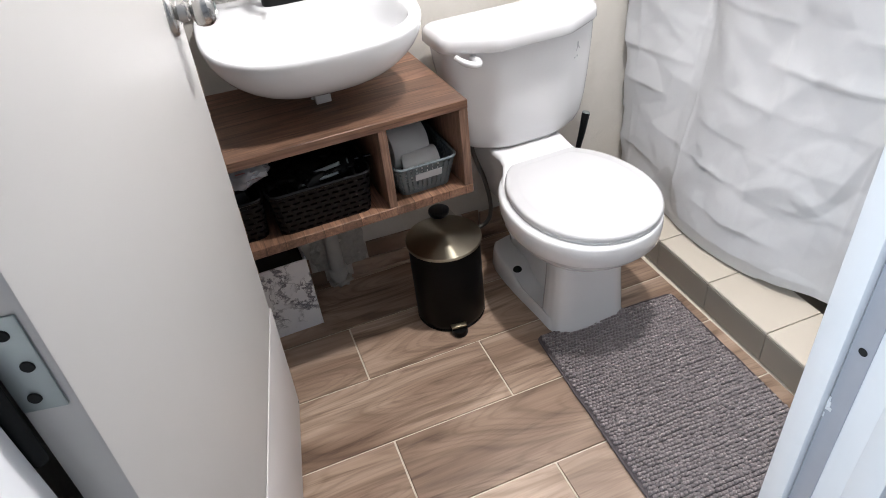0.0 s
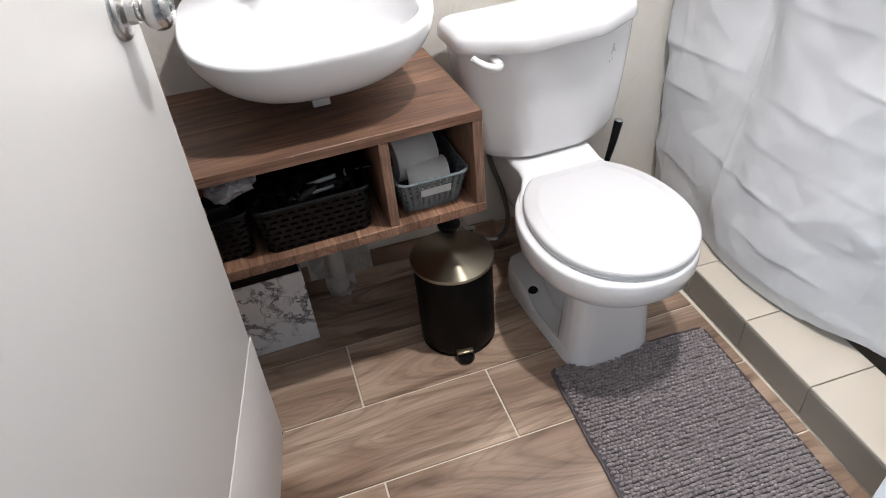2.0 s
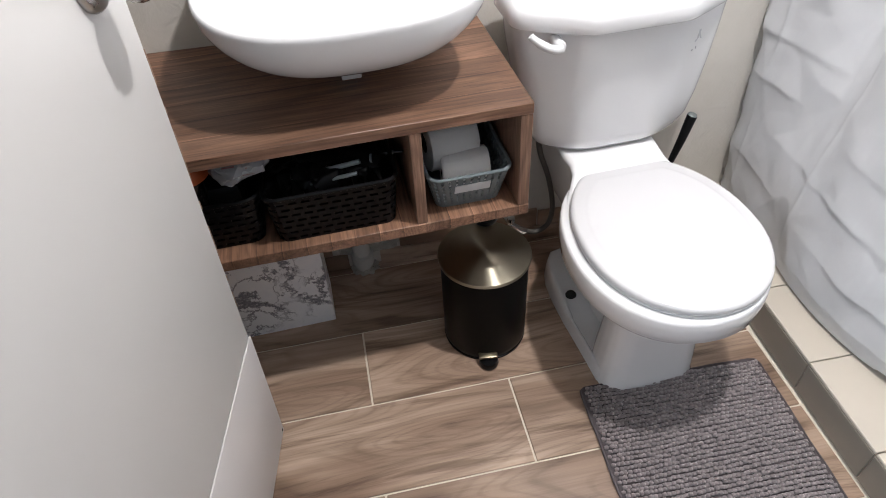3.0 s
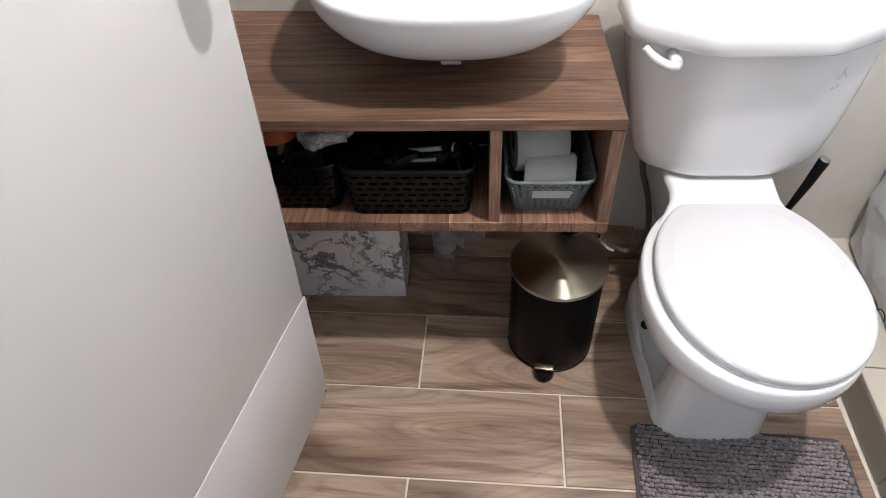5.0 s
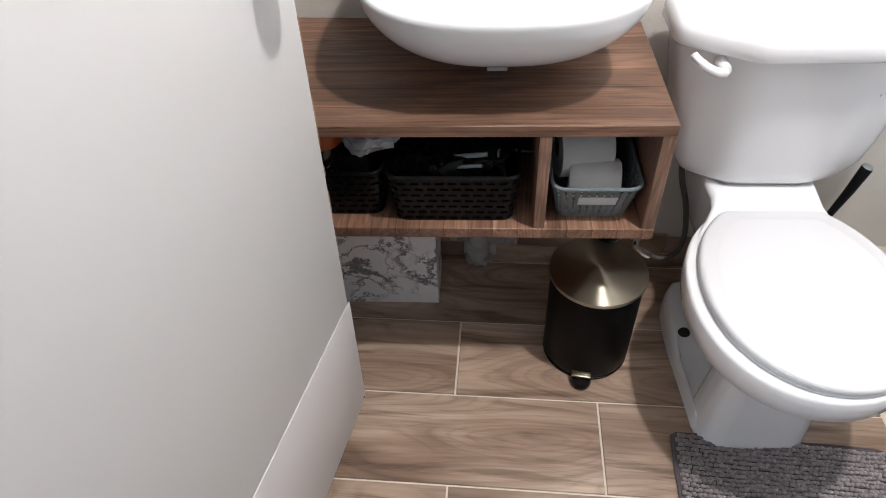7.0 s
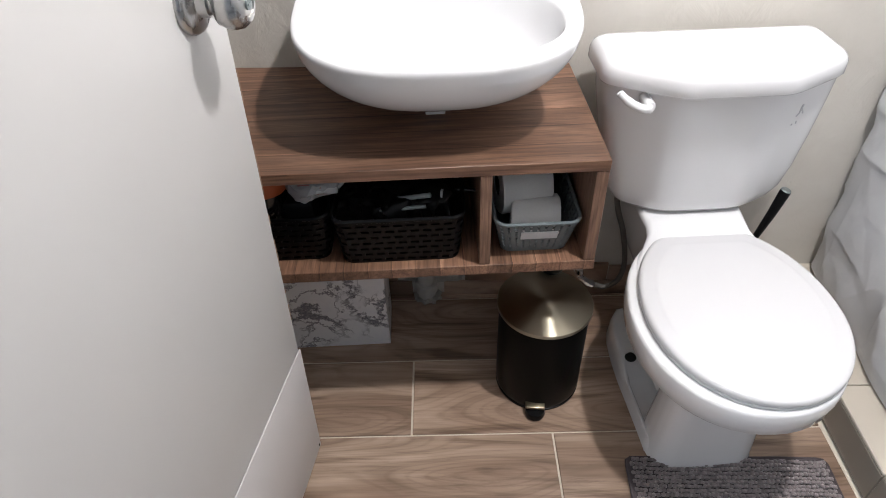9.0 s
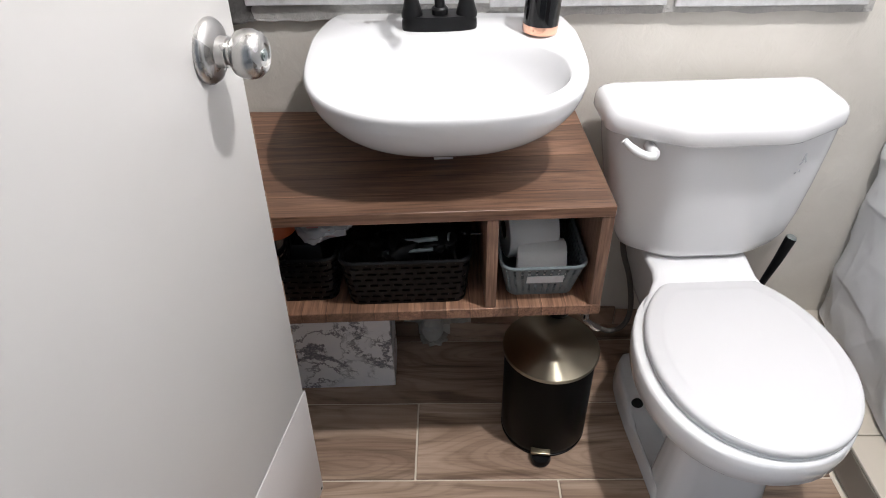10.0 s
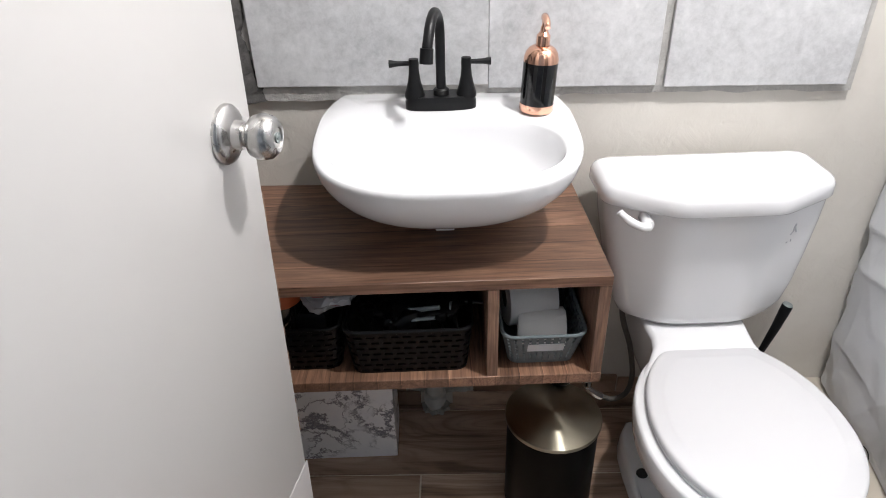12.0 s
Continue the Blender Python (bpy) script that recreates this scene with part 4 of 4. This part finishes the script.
# ---- baskets in the shelf ----
def basket(name, x0, x1, y0, y1, z0, z1, taper, holes, rows, skip, material, label, rim=0.005, stagger=False, grip=None):
    """A tapered plastic basket whose wall is pierced by rows of holes."""
    ob = thing(name, ((x0 + x1) / 2, (y0 + y1) / 2, z0), label, "basket")
    cx, cy = (x0 + x1) / 2, (y0 + y1) / 2
    w, d, r = (x1 - x0) / 2, (y1 - y0) / 2, 0.022
    pts = []
    for sx, sy, a0 in ((1, 1, 0), (-1, 1, 90), (-1, -1, 180), (1, -1, 270)):
        for k in range(7):
            a = radians(a0 + 15 * k)
            pts.append(Vector((cx + sx * (w - r) + r * math.cos(a), cy + sy * (d - r) + r * math.sin(a))))
    count = holes * 3
    line = resampled(pts, count)
    levels = rows * 3 + 1
    bm = bmesh.new()
    grid = []
    for j in range(levels + 1):
        f = j / levels
        s = taper + (1 - taper) * f
        grid.append([bm.verts.new((cx + (p.x - cx) * s, cy + (p.y - cy) * s, z0 + (z1 - z0) * f)) for p in line])
    for j in range(levels):
        for i in range(count):
            shift = (j // 3 % 2) * 2 if stagger else 0
            p = grid[j][i].co
            hole = j % 3 == 1 and (i + shift) % 3 != 0 and skip <= j < levels - 2
            if not stagger:
                hole = j % 3 != 0 and (i % 3) == 1 and skip <= j < levels - 1
            if grip and p.y < cy - d * 0.6 and abs(p.x - cx) < grip and levels - 6 <= j < levels - 2:
                hole = True
            if hole:
                continue
            k = (i + 1) % count
            bm.faces.new((grid[j][i], grid[j][k], grid[j + 1][k], grid[j + 1][i]))
    wall = part("wall", bm, material, ob, smooth=False)
    m = wall.modifiers.new("thick", "SOLIDIFY")
    m.thickness, m.offset = 0.0022, 0
    part("bottom", loft([ring_of(line, z0 + 0.0005, taper * 0.99), ring_of(line, z0 + 0.003, taper * 0.99)]), material, ob)
    loop = [Vector(q) for q in ring_of(line, z1, 1.0)]
    loop.append(loop[0])
    part("rim", tube(loop, rim, 8, False), material, ob)
    return ob


basket("grey_basket", -0.178, -0.029, -0.335, -0.09, 0.4305, 0.509, 0.80, 56, 7, 2, M["grey_plastic"], "small grey perforated plastic basket holding tissue rolls", 0.0035)
plate_at = bpy.data.objects["grey_basket"]
# plate added where tissue shows through the basket's grip opening
part("label_plate", moved(box(-0.0325, 0.0325, -0.001, 0.001, -0.0105, 0.0105, 0.0006, 1), pose(-0.1005, -0.3275, 0.4785, 17.3)), M["dull_paper"], plate_at, "pale plate in place of the tissue behind the grip")
basket("black_basket", -0.458, -0.232, -0.334, -0.06, 0.4305, 0.531, 0.92, 44, 7, 1, M["black_plastic"], "black woven-look plastic basket in the shelf", 0.004, True)
basket("black_basket", -0.706, -0.466, -0.316, -0.06, 0.4305, 0.528, 0.93, 44, 7, 1, M["black_plastic"], "black plastic basket full of bags and jars", 0.004, True)


def tissue_roll(center, turn, radius, length, label):
    ob = thing("tissue_roll", center, label, "toilet paper", "tissue rolls")
    m = Matrix.Translation(center) @ pose(0, 0, 0, *turn)
    n = 64
    prof = [(0.02, -length / 2), (radius - 0.002, -length / 2), (radius, -length / 2 + 0.003), (radius, length / 2 - 0.003), (radius - 0.002, length / 2), (0.02, length / 2), (0.02, -length / 2)]
    part("paper", moved(lathe(prof, n=n, cap=False), m), M["paper"], ob)
    part("core", moved(lathe([(0.0185, -length / 2 + 0.001), (0.0198, -length / 2 + 0.001), (0.0198, length / 2 - 0.001), (0.0185, length / 2 - 0.001)], n=32, cap=False), m), M["card_and_shade"], ob)
    return ob


tissue_roll((-0.118, -0.205, 0.509), (0, 90, 8), 0.056, 0.092, "white toilet paper roll standing in a basket")
roll = tissue_roll((-0.098, -0.261, 0.472), (0, 90, -6), 0.036, 0.088, "partly used toilet paper roll in the basket")
flap = []
for i in range(9):
    a = radians(60 + 12 * i)
    rr = 0.037 + 0.0012 * i / 8
    flap.append([(x, -0.261 - rr * math.cos(a) * 1.0, 0.472 + rr * math.sin(a)) for x in (-0.139, -0.118, -0.098, -0.078, -0.056)])
part("loose_sheet", loft(flap, False, False, False), M["paper"], roll)


def tool(points, r, name, label, category, material):
    return solo(name, tube(smooth_path(points, 4), r, 10), material, label, category)


tool([(-0.385, -0.262, 0.521), (-0.33, -0.278, 0.536), (-0.288, -0.288, 0.547)], 0.0045, "toothbrush", "grey-blue plastic brush handle lying across the basket", "toothbrush", M["teal"])
tool([(-0.378, -0.285, 0.517), (-0.33, -0.293, 0.525), (-0.296, -0.298, 0.531)], 0.0035, "toothbrush", "thin grey-blue handle in the black basket", "toothbrush", M["teal"])
syringe = thing("plunger_tool", (-0.30, -0.24, 0.515), "grey plastic plunger lying in the black basket", "tool")
part("barrel", tube([Vector((-0.35, -0.255, 0.516)), Vector((-0.268, -0.275, 0.535))], 0.0075, 14), M["teal"], syringe)
part("flange", tube([Vector((-0.267, -0.2752, 0.5352)), Vector((-0.264, -0.276, 0.536))], 0.012, 16), M["teal"], syringe)
bm = bmesh.new()
bmesh.ops.create_grid(bm, x_segments=40, y_segments=46, size=0.5)
bmesh.ops.transform(bm, matrix=pose(-0.345, -0.185, 0.482) @ Matrix.Diagonal((0.185, 0.215, 1, 1)), verts=bm.verts)
for v in bm.verts:
    v.co.z += 0.016 * noise.fractal(v.co * 22, 1.0, 2.0, 4) + 0.012 * abs(noise.noise(v.co * 13))
cloth = solo("dark_cloth", bm, M["black_plastic"], "dark crumpled cloth filling the black basket", "cloth")
thick = cloth.modifiers.new("thick", "SOLIDIFY")
thick.thickness = 0.052
for x, y, z, r, l, turn in ((-0.40, -0.20, 0.512, 0.006, 0.10, 20), (-0.31, -0.16, 0.514, 0.008, 0.09, -35), (-0.275, -0.22, 0.512, 0.005, 0.08, 70)):
    solo("cosmetic_tube", moved(lathe([(0, 0), (r, 0.002), (r, l * 0.7), (r * 0.6, l * 0.74), (r * 0.6, l), (0, l)], n=16, cap=False), pose(x, y, z, 82, 0, turn)), M["black_glass"], "small dark tube lying in the black basket", "cosmetic", group="tubes in the basket")

jar = thing("orange_jar", (-0.575, -0.265, 0.434), "dark jar with an orange lid in the basket", "jar")
part("glass", lathe([(0, 0.434), (0.036, 0.434), (0.038, 0.45), (0.038, 0.565), (0, 0.565)], (-0.575, -0.265, 0), 32, False), M["black_glass"], jar)
part("lid", lathe([(0, 0.565), (0.041, 0.565), (0.0425, 0.57), (0.0425, 0.592), (0.039, 0.596), (0, 0.596)], (-0.575, -0.265, 0), 40, False), M["orange"], jar, "orange plastic lid")
bm = bmesh.new()
bmesh.ops.create_icosphere(bm, subdivisions=4, radius=1)
for v in bm.verts:
    w = noise.fractal(v.co * 1.7 + Vector((3, 1, 0)), 1.0, 2.0, 3)
    ridge = abs(noise.noise(v.co * 3.3))
    v.co *= 0.92 + 0.25 * w + 0.16 * ridge
    v.co.z = max(v.co.z, -1.0 + 0.55 * abs(v.co.x))
bmesh.ops.transform(bm, matrix=pose(-0.487, -0.272, 0.588, 0, -8, 0) @ Matrix.Diagonal((0.060, 0.046, 0.042, 1)), verts=bm.verts)
for v in bm.verts:
    v.co.z = min(v.co.z, 0.6196)
bag = thing("plastic_bag", (-0.487, -0.268, 0.55), "crumpled clear plastic bag with faded red print", "bag")
part("film", bm, M["bag"], bag, angle=25)
for i in range(4):
    part("print_bar", box(-0.505 + 0.008 * i, -0.473 + 0.006 * i, -0.3165, -0.3155, 0.597 - 0.006 * i, 0.5995 - 0.006 * i, 0.0004, 1), M["ink"], bag)
solo("basket_filling", box(-0.685, -0.490, -0.290, -0.08, 0.434, 0.545, 0.015), M["black_plastic"], "dark packed goods below the bag", "clutter")

# ---- toilet brush ----
brush = thing("toilet_brush", (0.405, -0.128, 0), "black toilet brush with a slanted handle beside the toilet", "toilet brush")
part("holder", lathe([(0, 0.0), (0.042, 0.0), (0.045, 0.01), (0.043, 0.11), (0.039, 0.112), (0.037, 0.03), (0, 0.03)], (0.402, -0.118, 0), 32, False), M["black_plastic"], brush)
part("handle", tube([Vector((0.402, -0.12, 0.06)), Vector((0.424, -0.126, 0.26)), Vector((0.442, -0.128, 0.34)), Vector((0.453, -0.128, 0.397)), Vector((0.454, -0.128, 0.401))], [0.006, 0.0065, 0.0095, 0.0115, 0.0105], 18), M["black_plastic"], brush)
part("end_ring", tube([Vector((0.4535, -0.128, 0.4005)), Vector((0.4543, -0.128, 0.4035))], [0.0112, 0.0095], 18), M["steel_dull"], brush)

# ---- bath mat ----
MATM = pose(0.268, -0.803, 0, 0, 0, -3.8)
bath_mat = thing("bath_mat", (0.268, -0.803, 0), "grey chenille bath mat on the wood-look floor", "bath mat")
corner = [(0.014 * (1 - math.cos(t)), 0.014 * (1 - math.sin(t))) for t in (math.pi / 8 * k for k in range(5))]
rim_line = [Vector((sx * (0.2025 - dx), sy * (0.305 - dy))) for sx, sy, turn in ((1, 1, 1), (-1, 1, -1), (-1, -1, 1), (1, -1, -1)) for dx, dy in corner[::turn]]
rim_line = [p + Vector((0.002 * noise.noise(Vector((p.y * 14, 1, 0))), 0.002 * noise.noise(Vector((p.x * 14, 2, 0))))) for p in resampled(rim_line, 160)]
part("backing", moved(loft([ring_of(rim_line, 0.0005, 0.995), ring_of(rim_line, 0.004, 1.0), ring_of(rim_line, 0.006, 0.985)]), MATM), M["mat_back"], bath_mat, "dark grey bound edge")
hem = [Vector((p.x, p.y, 0.0042)) for p in rim_line]
hem.append(hem[0])
part("binding", moved(tube(hem, 0.0024, 8, False), MATM), M["mat_back"], bath_mat, "dark grey stitched binding")
verts, faces = [], []
rng = random.Random(5)
nx, ny = 45, 66
for j in range(ny):
    for i in range(nx):
        u = (i - (nx - 1) / 2 + (0.5 if j % 2 else 0.0) - 0.25) * 0.0087 + rng.uniform(-1, 1) * 0.0006
        w = (j - (ny - 1) / 2) * 0.0091 + rng.uniform(-1, 1) * 0.0005
        bent = Vector((u * 5, w * 5, 5))
        u, w = u + 0.0055 * noise.noise(bent), w + 0.0075 * noise.noise(bent + Vector((3, 7, 2)))
        furrow = abs(noise.noise(Vector((u * 5, w * 26, 9))))
        w += 0.0022 * noise.noise(Vector((u * 16, w * 60, 3)))
        u, w = max(-0.2005, min(0.2005, u)), max(-0.3025, min(0.3025, w))
        a, b = 0.0049 * rng.uniform(0.9, 1.06), 0.0045 * rng.uniform(0.86, 1.06)
        h = 0.0100 * rng.uniform(0.78, 1.12) * (0.74 + 0.26 * min(1.0, furrow / 0.10 + 0.15))
        lean_x, lean_y = rng.uniform(-1, 1) * 0.0014, rng.uniform(-1, 1) * 0.0012 - 0.0012
        k = len(verts)
        for zz, s, ln in ((0.004, 0.66, 0), (0.004 + 0.62 * h, 0.96, 0.5), (0.004 + 0.92 * h, 0.80, 0.9)):
            for q in range(8):
                t = 2 * math.pi * q / 8
                c, sn = math.cos(t), math.sin(t)
                verts.append((u + a * s * math.copysign(abs(c) ** 0.6, c) + lean_x * ln, w + b * s * math.copysign(abs(sn) ** 0.6, sn) + lean_y * ln, zz))
        verts.append((u + lean_x, w + lean_y, 0.004 + h))
        for r in range(2):
            for q in range(8):
                n2 = (q + 1) % 8
                faces.append((k + r * 8 + q, k + r * 8 + n2, k + r * 8 + 8 + n2, k + r * 8 + 8 + q))
        for q in range(8):
            faces.append((k + 16 + q, k + 16 + (q + 1) % 8, k + 24))
me = bpy.data.meshes.new("tufting")
me.from_pydata(verts, [], faces)
me.materials.append(M["mat"])
me.shade_smooth()
pile = new("tufting", me)
pile.parent = bath_mat
pile.rotation_euler = (0, 0, radians(-3.8))
tagged(pile, "plump grey chenille tufts", kind="stuff")

# ---- shower curtain ----
CZ0, CZ1 = 0.10, HIGH - 0.004
low_line = smooth_path([(0.650, -0.044, 0), (0.640, -0.07, 0), (0.632, -0.15, 0), (0.630, -0.25, 0), (0.622, -0.31, 0), (0.606, -0.42, 0), (0.608, -0.55, 0), (0.636, -0.68, 0), (0.674, -0.78, 0), (0.70, -0.92, 0), (0.69, -1.05, 0), (0.70, -1.16, 0)], 12)
high_line = smooth_path([(0.624, -0.044, 0), (0.620, -0.065, 0), (0.658, -0.14, 0), (0.715, -0.22, 0), (0.726, -0.26, 0), (0.690, -0.36, 0), (0.700, -0.52, 0), (0.715, -0.68, 0), (0.735, -0.78, 0), (0.715, -0.92, 0), (0.74, -1.05, 0), (0.72, -1.16, 0)], 12)


def crumple(seed, du, dv, height):
    """Facets: random heights on a jittered lattice, joined by flat triangles."""
    g = np.random.RandomState(seed).uniform(-1, 1, (80, 80)) * height

    def at(u, v):
        a, b = u / du + 7.3, v / dv + 3.1 + 0.35 * math.sin(u * 23.0 + seed)
        a += 0.3 * noise.noise(Vector((u * 7, v * 7, seed)))
        i, j = int(a), int(b)
        p, q = a - i, b - j
        if (i + j) % 2:
            i, p, sgn = i + 1, 1 - p, -1
        else:
            sgn = 1
        if p + q < 1:
            return g[i, j] + p * (g[i + sgn, j] - g[i, j]) + q * (g[i, j + 1] - g[i, j])
        return g[i + sgn, j + 1] + (1 - p) * (g[i, j + 1] - g[i + sgn, j + 1]) + (1 - q) * (g[i + sgn, j] - g[i + sgn, j + 1])
    return at


c1, c2, c3 = crumple(3, 0.105, 0.085, 0.0045), crumple(8, 0.045, 0.040, 0.0017), crumple(5, 0.24, 0.20, 0.0105)
dist = [0.0]
for a, b in zip(low_line, low_line[1:]):
    dist.append(dist[-1] + (b - a).length)
bm = bmesh.new()
NS, NZ = 300, 330
rows = []
for i in range(NS + 1):
    f = i / NS * (len(low_line) - 1)
    k = min(int(f), len(low_line) - 2)
    lo, hi = low_line[k].lerp(low_line[k + 1], f - k), high_line[k].lerp(high_line[k + 1], f - k)
    tangent = (low_line[k + 1] - low_line[k]).normalized()
    normal = Vector((tangent.y, -tangent.x, 0))
    u = dist[k] + (dist[k + 1] - dist[k]) * (f - k)
    row = []
    for j in range(NZ + 1):
        t = j / NZ
        z = CZ0 + (CZ1 - CZ0) * t ** 1.35
        lift = 0.002 + 0.006 * (0.5 + 0.5 * math.sin(u * 9 + 1.0)) if lo.x > 0.63 else 0.001
        lift += 0.020 * min(1.0, max(0.0, -lo.y - 0.62) / 0.25)
        z += lift * max(0.0, 1 - (z - CZ0) / 0.1)
        s = min(1.0, max(0.0, (z - CZ0) / 0.62))
        s = s * s * (3 - 2 * s) * 0.75 + s * 0.25
        p = lo.lerp(hi, s)
        amp = min(1.0, (z - CZ0) / 0.06 + 0.25)
        h = c1(u, z) + c2(u, z) + c3(u, z)
        sag = 0.016 * noise.noise(Vector((u * 5, 1.5, 0))) - 0.014 * math.sin(max(0.0, u - 0.26) * 5.2) + 0.05 * max(0.0, 0.26 - u)
        fold = (z - 0.03 - sag - 0.004 * noise.noise(Vector((u * 21, z * 9, 4)))) / 0.098
        band = math.floor(fold)
        up = (fold - band) * 0.098
        keep = max(0.0, 0.55 + 1.5 * noise.noise(Vector((u * 6, band * 3.7, 1))))
        above = max(0.0, 0.55 + 1.5 * noise.noise(Vector((u * 6, band * 3.7 + 3.7, 1))))
        h += 0.0030 * (keep * math.exp(-up / 0.018) + above * math.exp((up - 0.098) / 0.0055))
        pleat = (u - 0.06 - 0.02 * noise.noise(Vector((z * 4, 3, 0)))) / 0.235
        near = abs(pleat - round(pleat)) * 0.235
        h += 0.0040 * math.exp(-near / 0.006) * max(0.0, 0.4 + noise.noise(Vector((z * 6, round(pleat) * 5.1, 2))))
        p = p + normal * (h * amp * 1.25)
        p.y = min(p.y, wall_y(p.x) - 0.004)
        row.append(bm.verts.new((p.x, p.y, z)))
    rows.append(row)
for a, b in zip(rows, rows[1:]):
    for j in range(NZ):
        bm.faces.new((a[j], a[j + 1], b[j + 1], b[j]))
solo("shower_curtain", bm, M["curtain"], "creased white fabric shower curtain hanging over the tiled curb", "shower curtain", angle=180)
solo("wire", tube(smooth_path([(0.575, -0.30, 0.0965), (0.585, -0.29, 0.125), (0.605, -0.285, 0.135), (0.618, -0.29, 0.122), (0.622, -0.295, 0.105)], 6), 0.0012, 8), M["black_plastic"], "thin black wire loop on the curb", "wire")

# ---- lamps ----
lamp = thing("ceiling_lamp", (BULB_AT[0], BULB_AT[1], HIGH), "lit round bulb in a white ceiling holder", "ceiling lamp")
part("holder", lathe([(0, HIGH - 0.0005), (0.05, HIGH - 0.0005), (0.045, HIGH - 0.03), (0.022, HIGH - 0.055), (0, HIGH - 0.055)], (BULB_AT[0], BULB_AT[1], 0), 32, False), M["jamb"], lamp)
part("bulb", lathe([(0, 2.275), (0.02, 2.275), (0.024, 2.262), (0.04, 2.245), (0.045, 2.225), (0.04, 2.205), (0.025, 2.19), (0, 2.183)], (BULB_AT[0], BULB_AT[1], 0), 32, False), M["bulb"], lamp, "lit white bulb")
# ---- tiles of the wall, floor and curb ----
for x0, x1, low in ((-0.626, -0.1795, 0.859), (-0.1787, 0.138, 0.852), (0.154, 0.493, 0.849)):
    for z0, z1 in ((low, 1.455), (1.458, 1.62)):
        part("tile", moved(box(x0, x1, -0.0195, -0.0112, z0, z1, 0.0012, 1), WALL), M["concrete"], wall_back, smooth=False)
for x0, x1, top in ((-0.735, -0.382, 0.1), (-0.208, 0.155, 0.106), (0.158, 0.40, 0.097), (0.402, 0.52, 0.097)):
    part("skirting_tile", moved(box(x0, x1, -0.009, -0.0005, 0.050, top, 0.0012, 1), WALL), M["floor_tile"], wall_back, smooth=False)
for x0, x1 in ((-0.735, -0.345), (-0.262, 0.03), (0.033, 0.50)):
    part("skirting_tile", moved(box(x0, x1, -0.0085, -0.0005, 0.0, 0.046, 0.0012, 1), WALL), M["floor_tile"], wall_back, smooth=False)

TL, TW, GAP = 0.604, 0.2035, 0.0042


def tile_mesh(name, lx, ly, h, material, bevel=0.0012):
    me = mesh_of(name, box(-lx / 2, lx / 2, -ly / 2, ly / 2, -0.008, h, bevel, 1), material, False)
    return me


plank = tile_mesh("plank_tile", TL - GAP, TW - GAP, 0.0, M["floor_tile"])
for row in range(-5, 2):
    off = 0.0 if row % 2 else TL / 2
    for k in range(-2, 3):
        x0 = off + k * TL
        x1 = x0 + TL
        lo, hi = max(x0, -0.46), min(x1, 0.874)
        if hi - lo < 0.03:
            continue
        deep = TW if row < 1 else 0.07              # the last row is cut at the wall
        me = plank if hi - lo > TL - 0.001 and row < 1 else tile_mesh("plank_tile_cut", hi - lo - GAP, deep - GAP, 0.0, M["floor_tile"])
        ob = new("plank_tile", me)
        ob.parent = floor
        m = TURNED @ pose((lo + hi) / 2, row * TW + deep / 2, 0)
        ob.matrix_parent_inverse = Matrix.Identity(4)
        ob.matrix_basis = Matrix.Translation(-floor.location) @ m
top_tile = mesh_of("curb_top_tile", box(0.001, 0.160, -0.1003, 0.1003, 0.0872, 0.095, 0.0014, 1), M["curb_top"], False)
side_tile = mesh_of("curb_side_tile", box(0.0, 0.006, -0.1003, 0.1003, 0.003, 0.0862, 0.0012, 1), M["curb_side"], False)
for k in range(-3, 3):
    for me in (top_tile, side_tile):
        ob = new(me.name, me)
        ob.parent = curb
        ob.matrix_basis = Matrix.Translation(-curb.location) @ CURB @ pose(0, 0.1015 + 0.203 * k, 0)
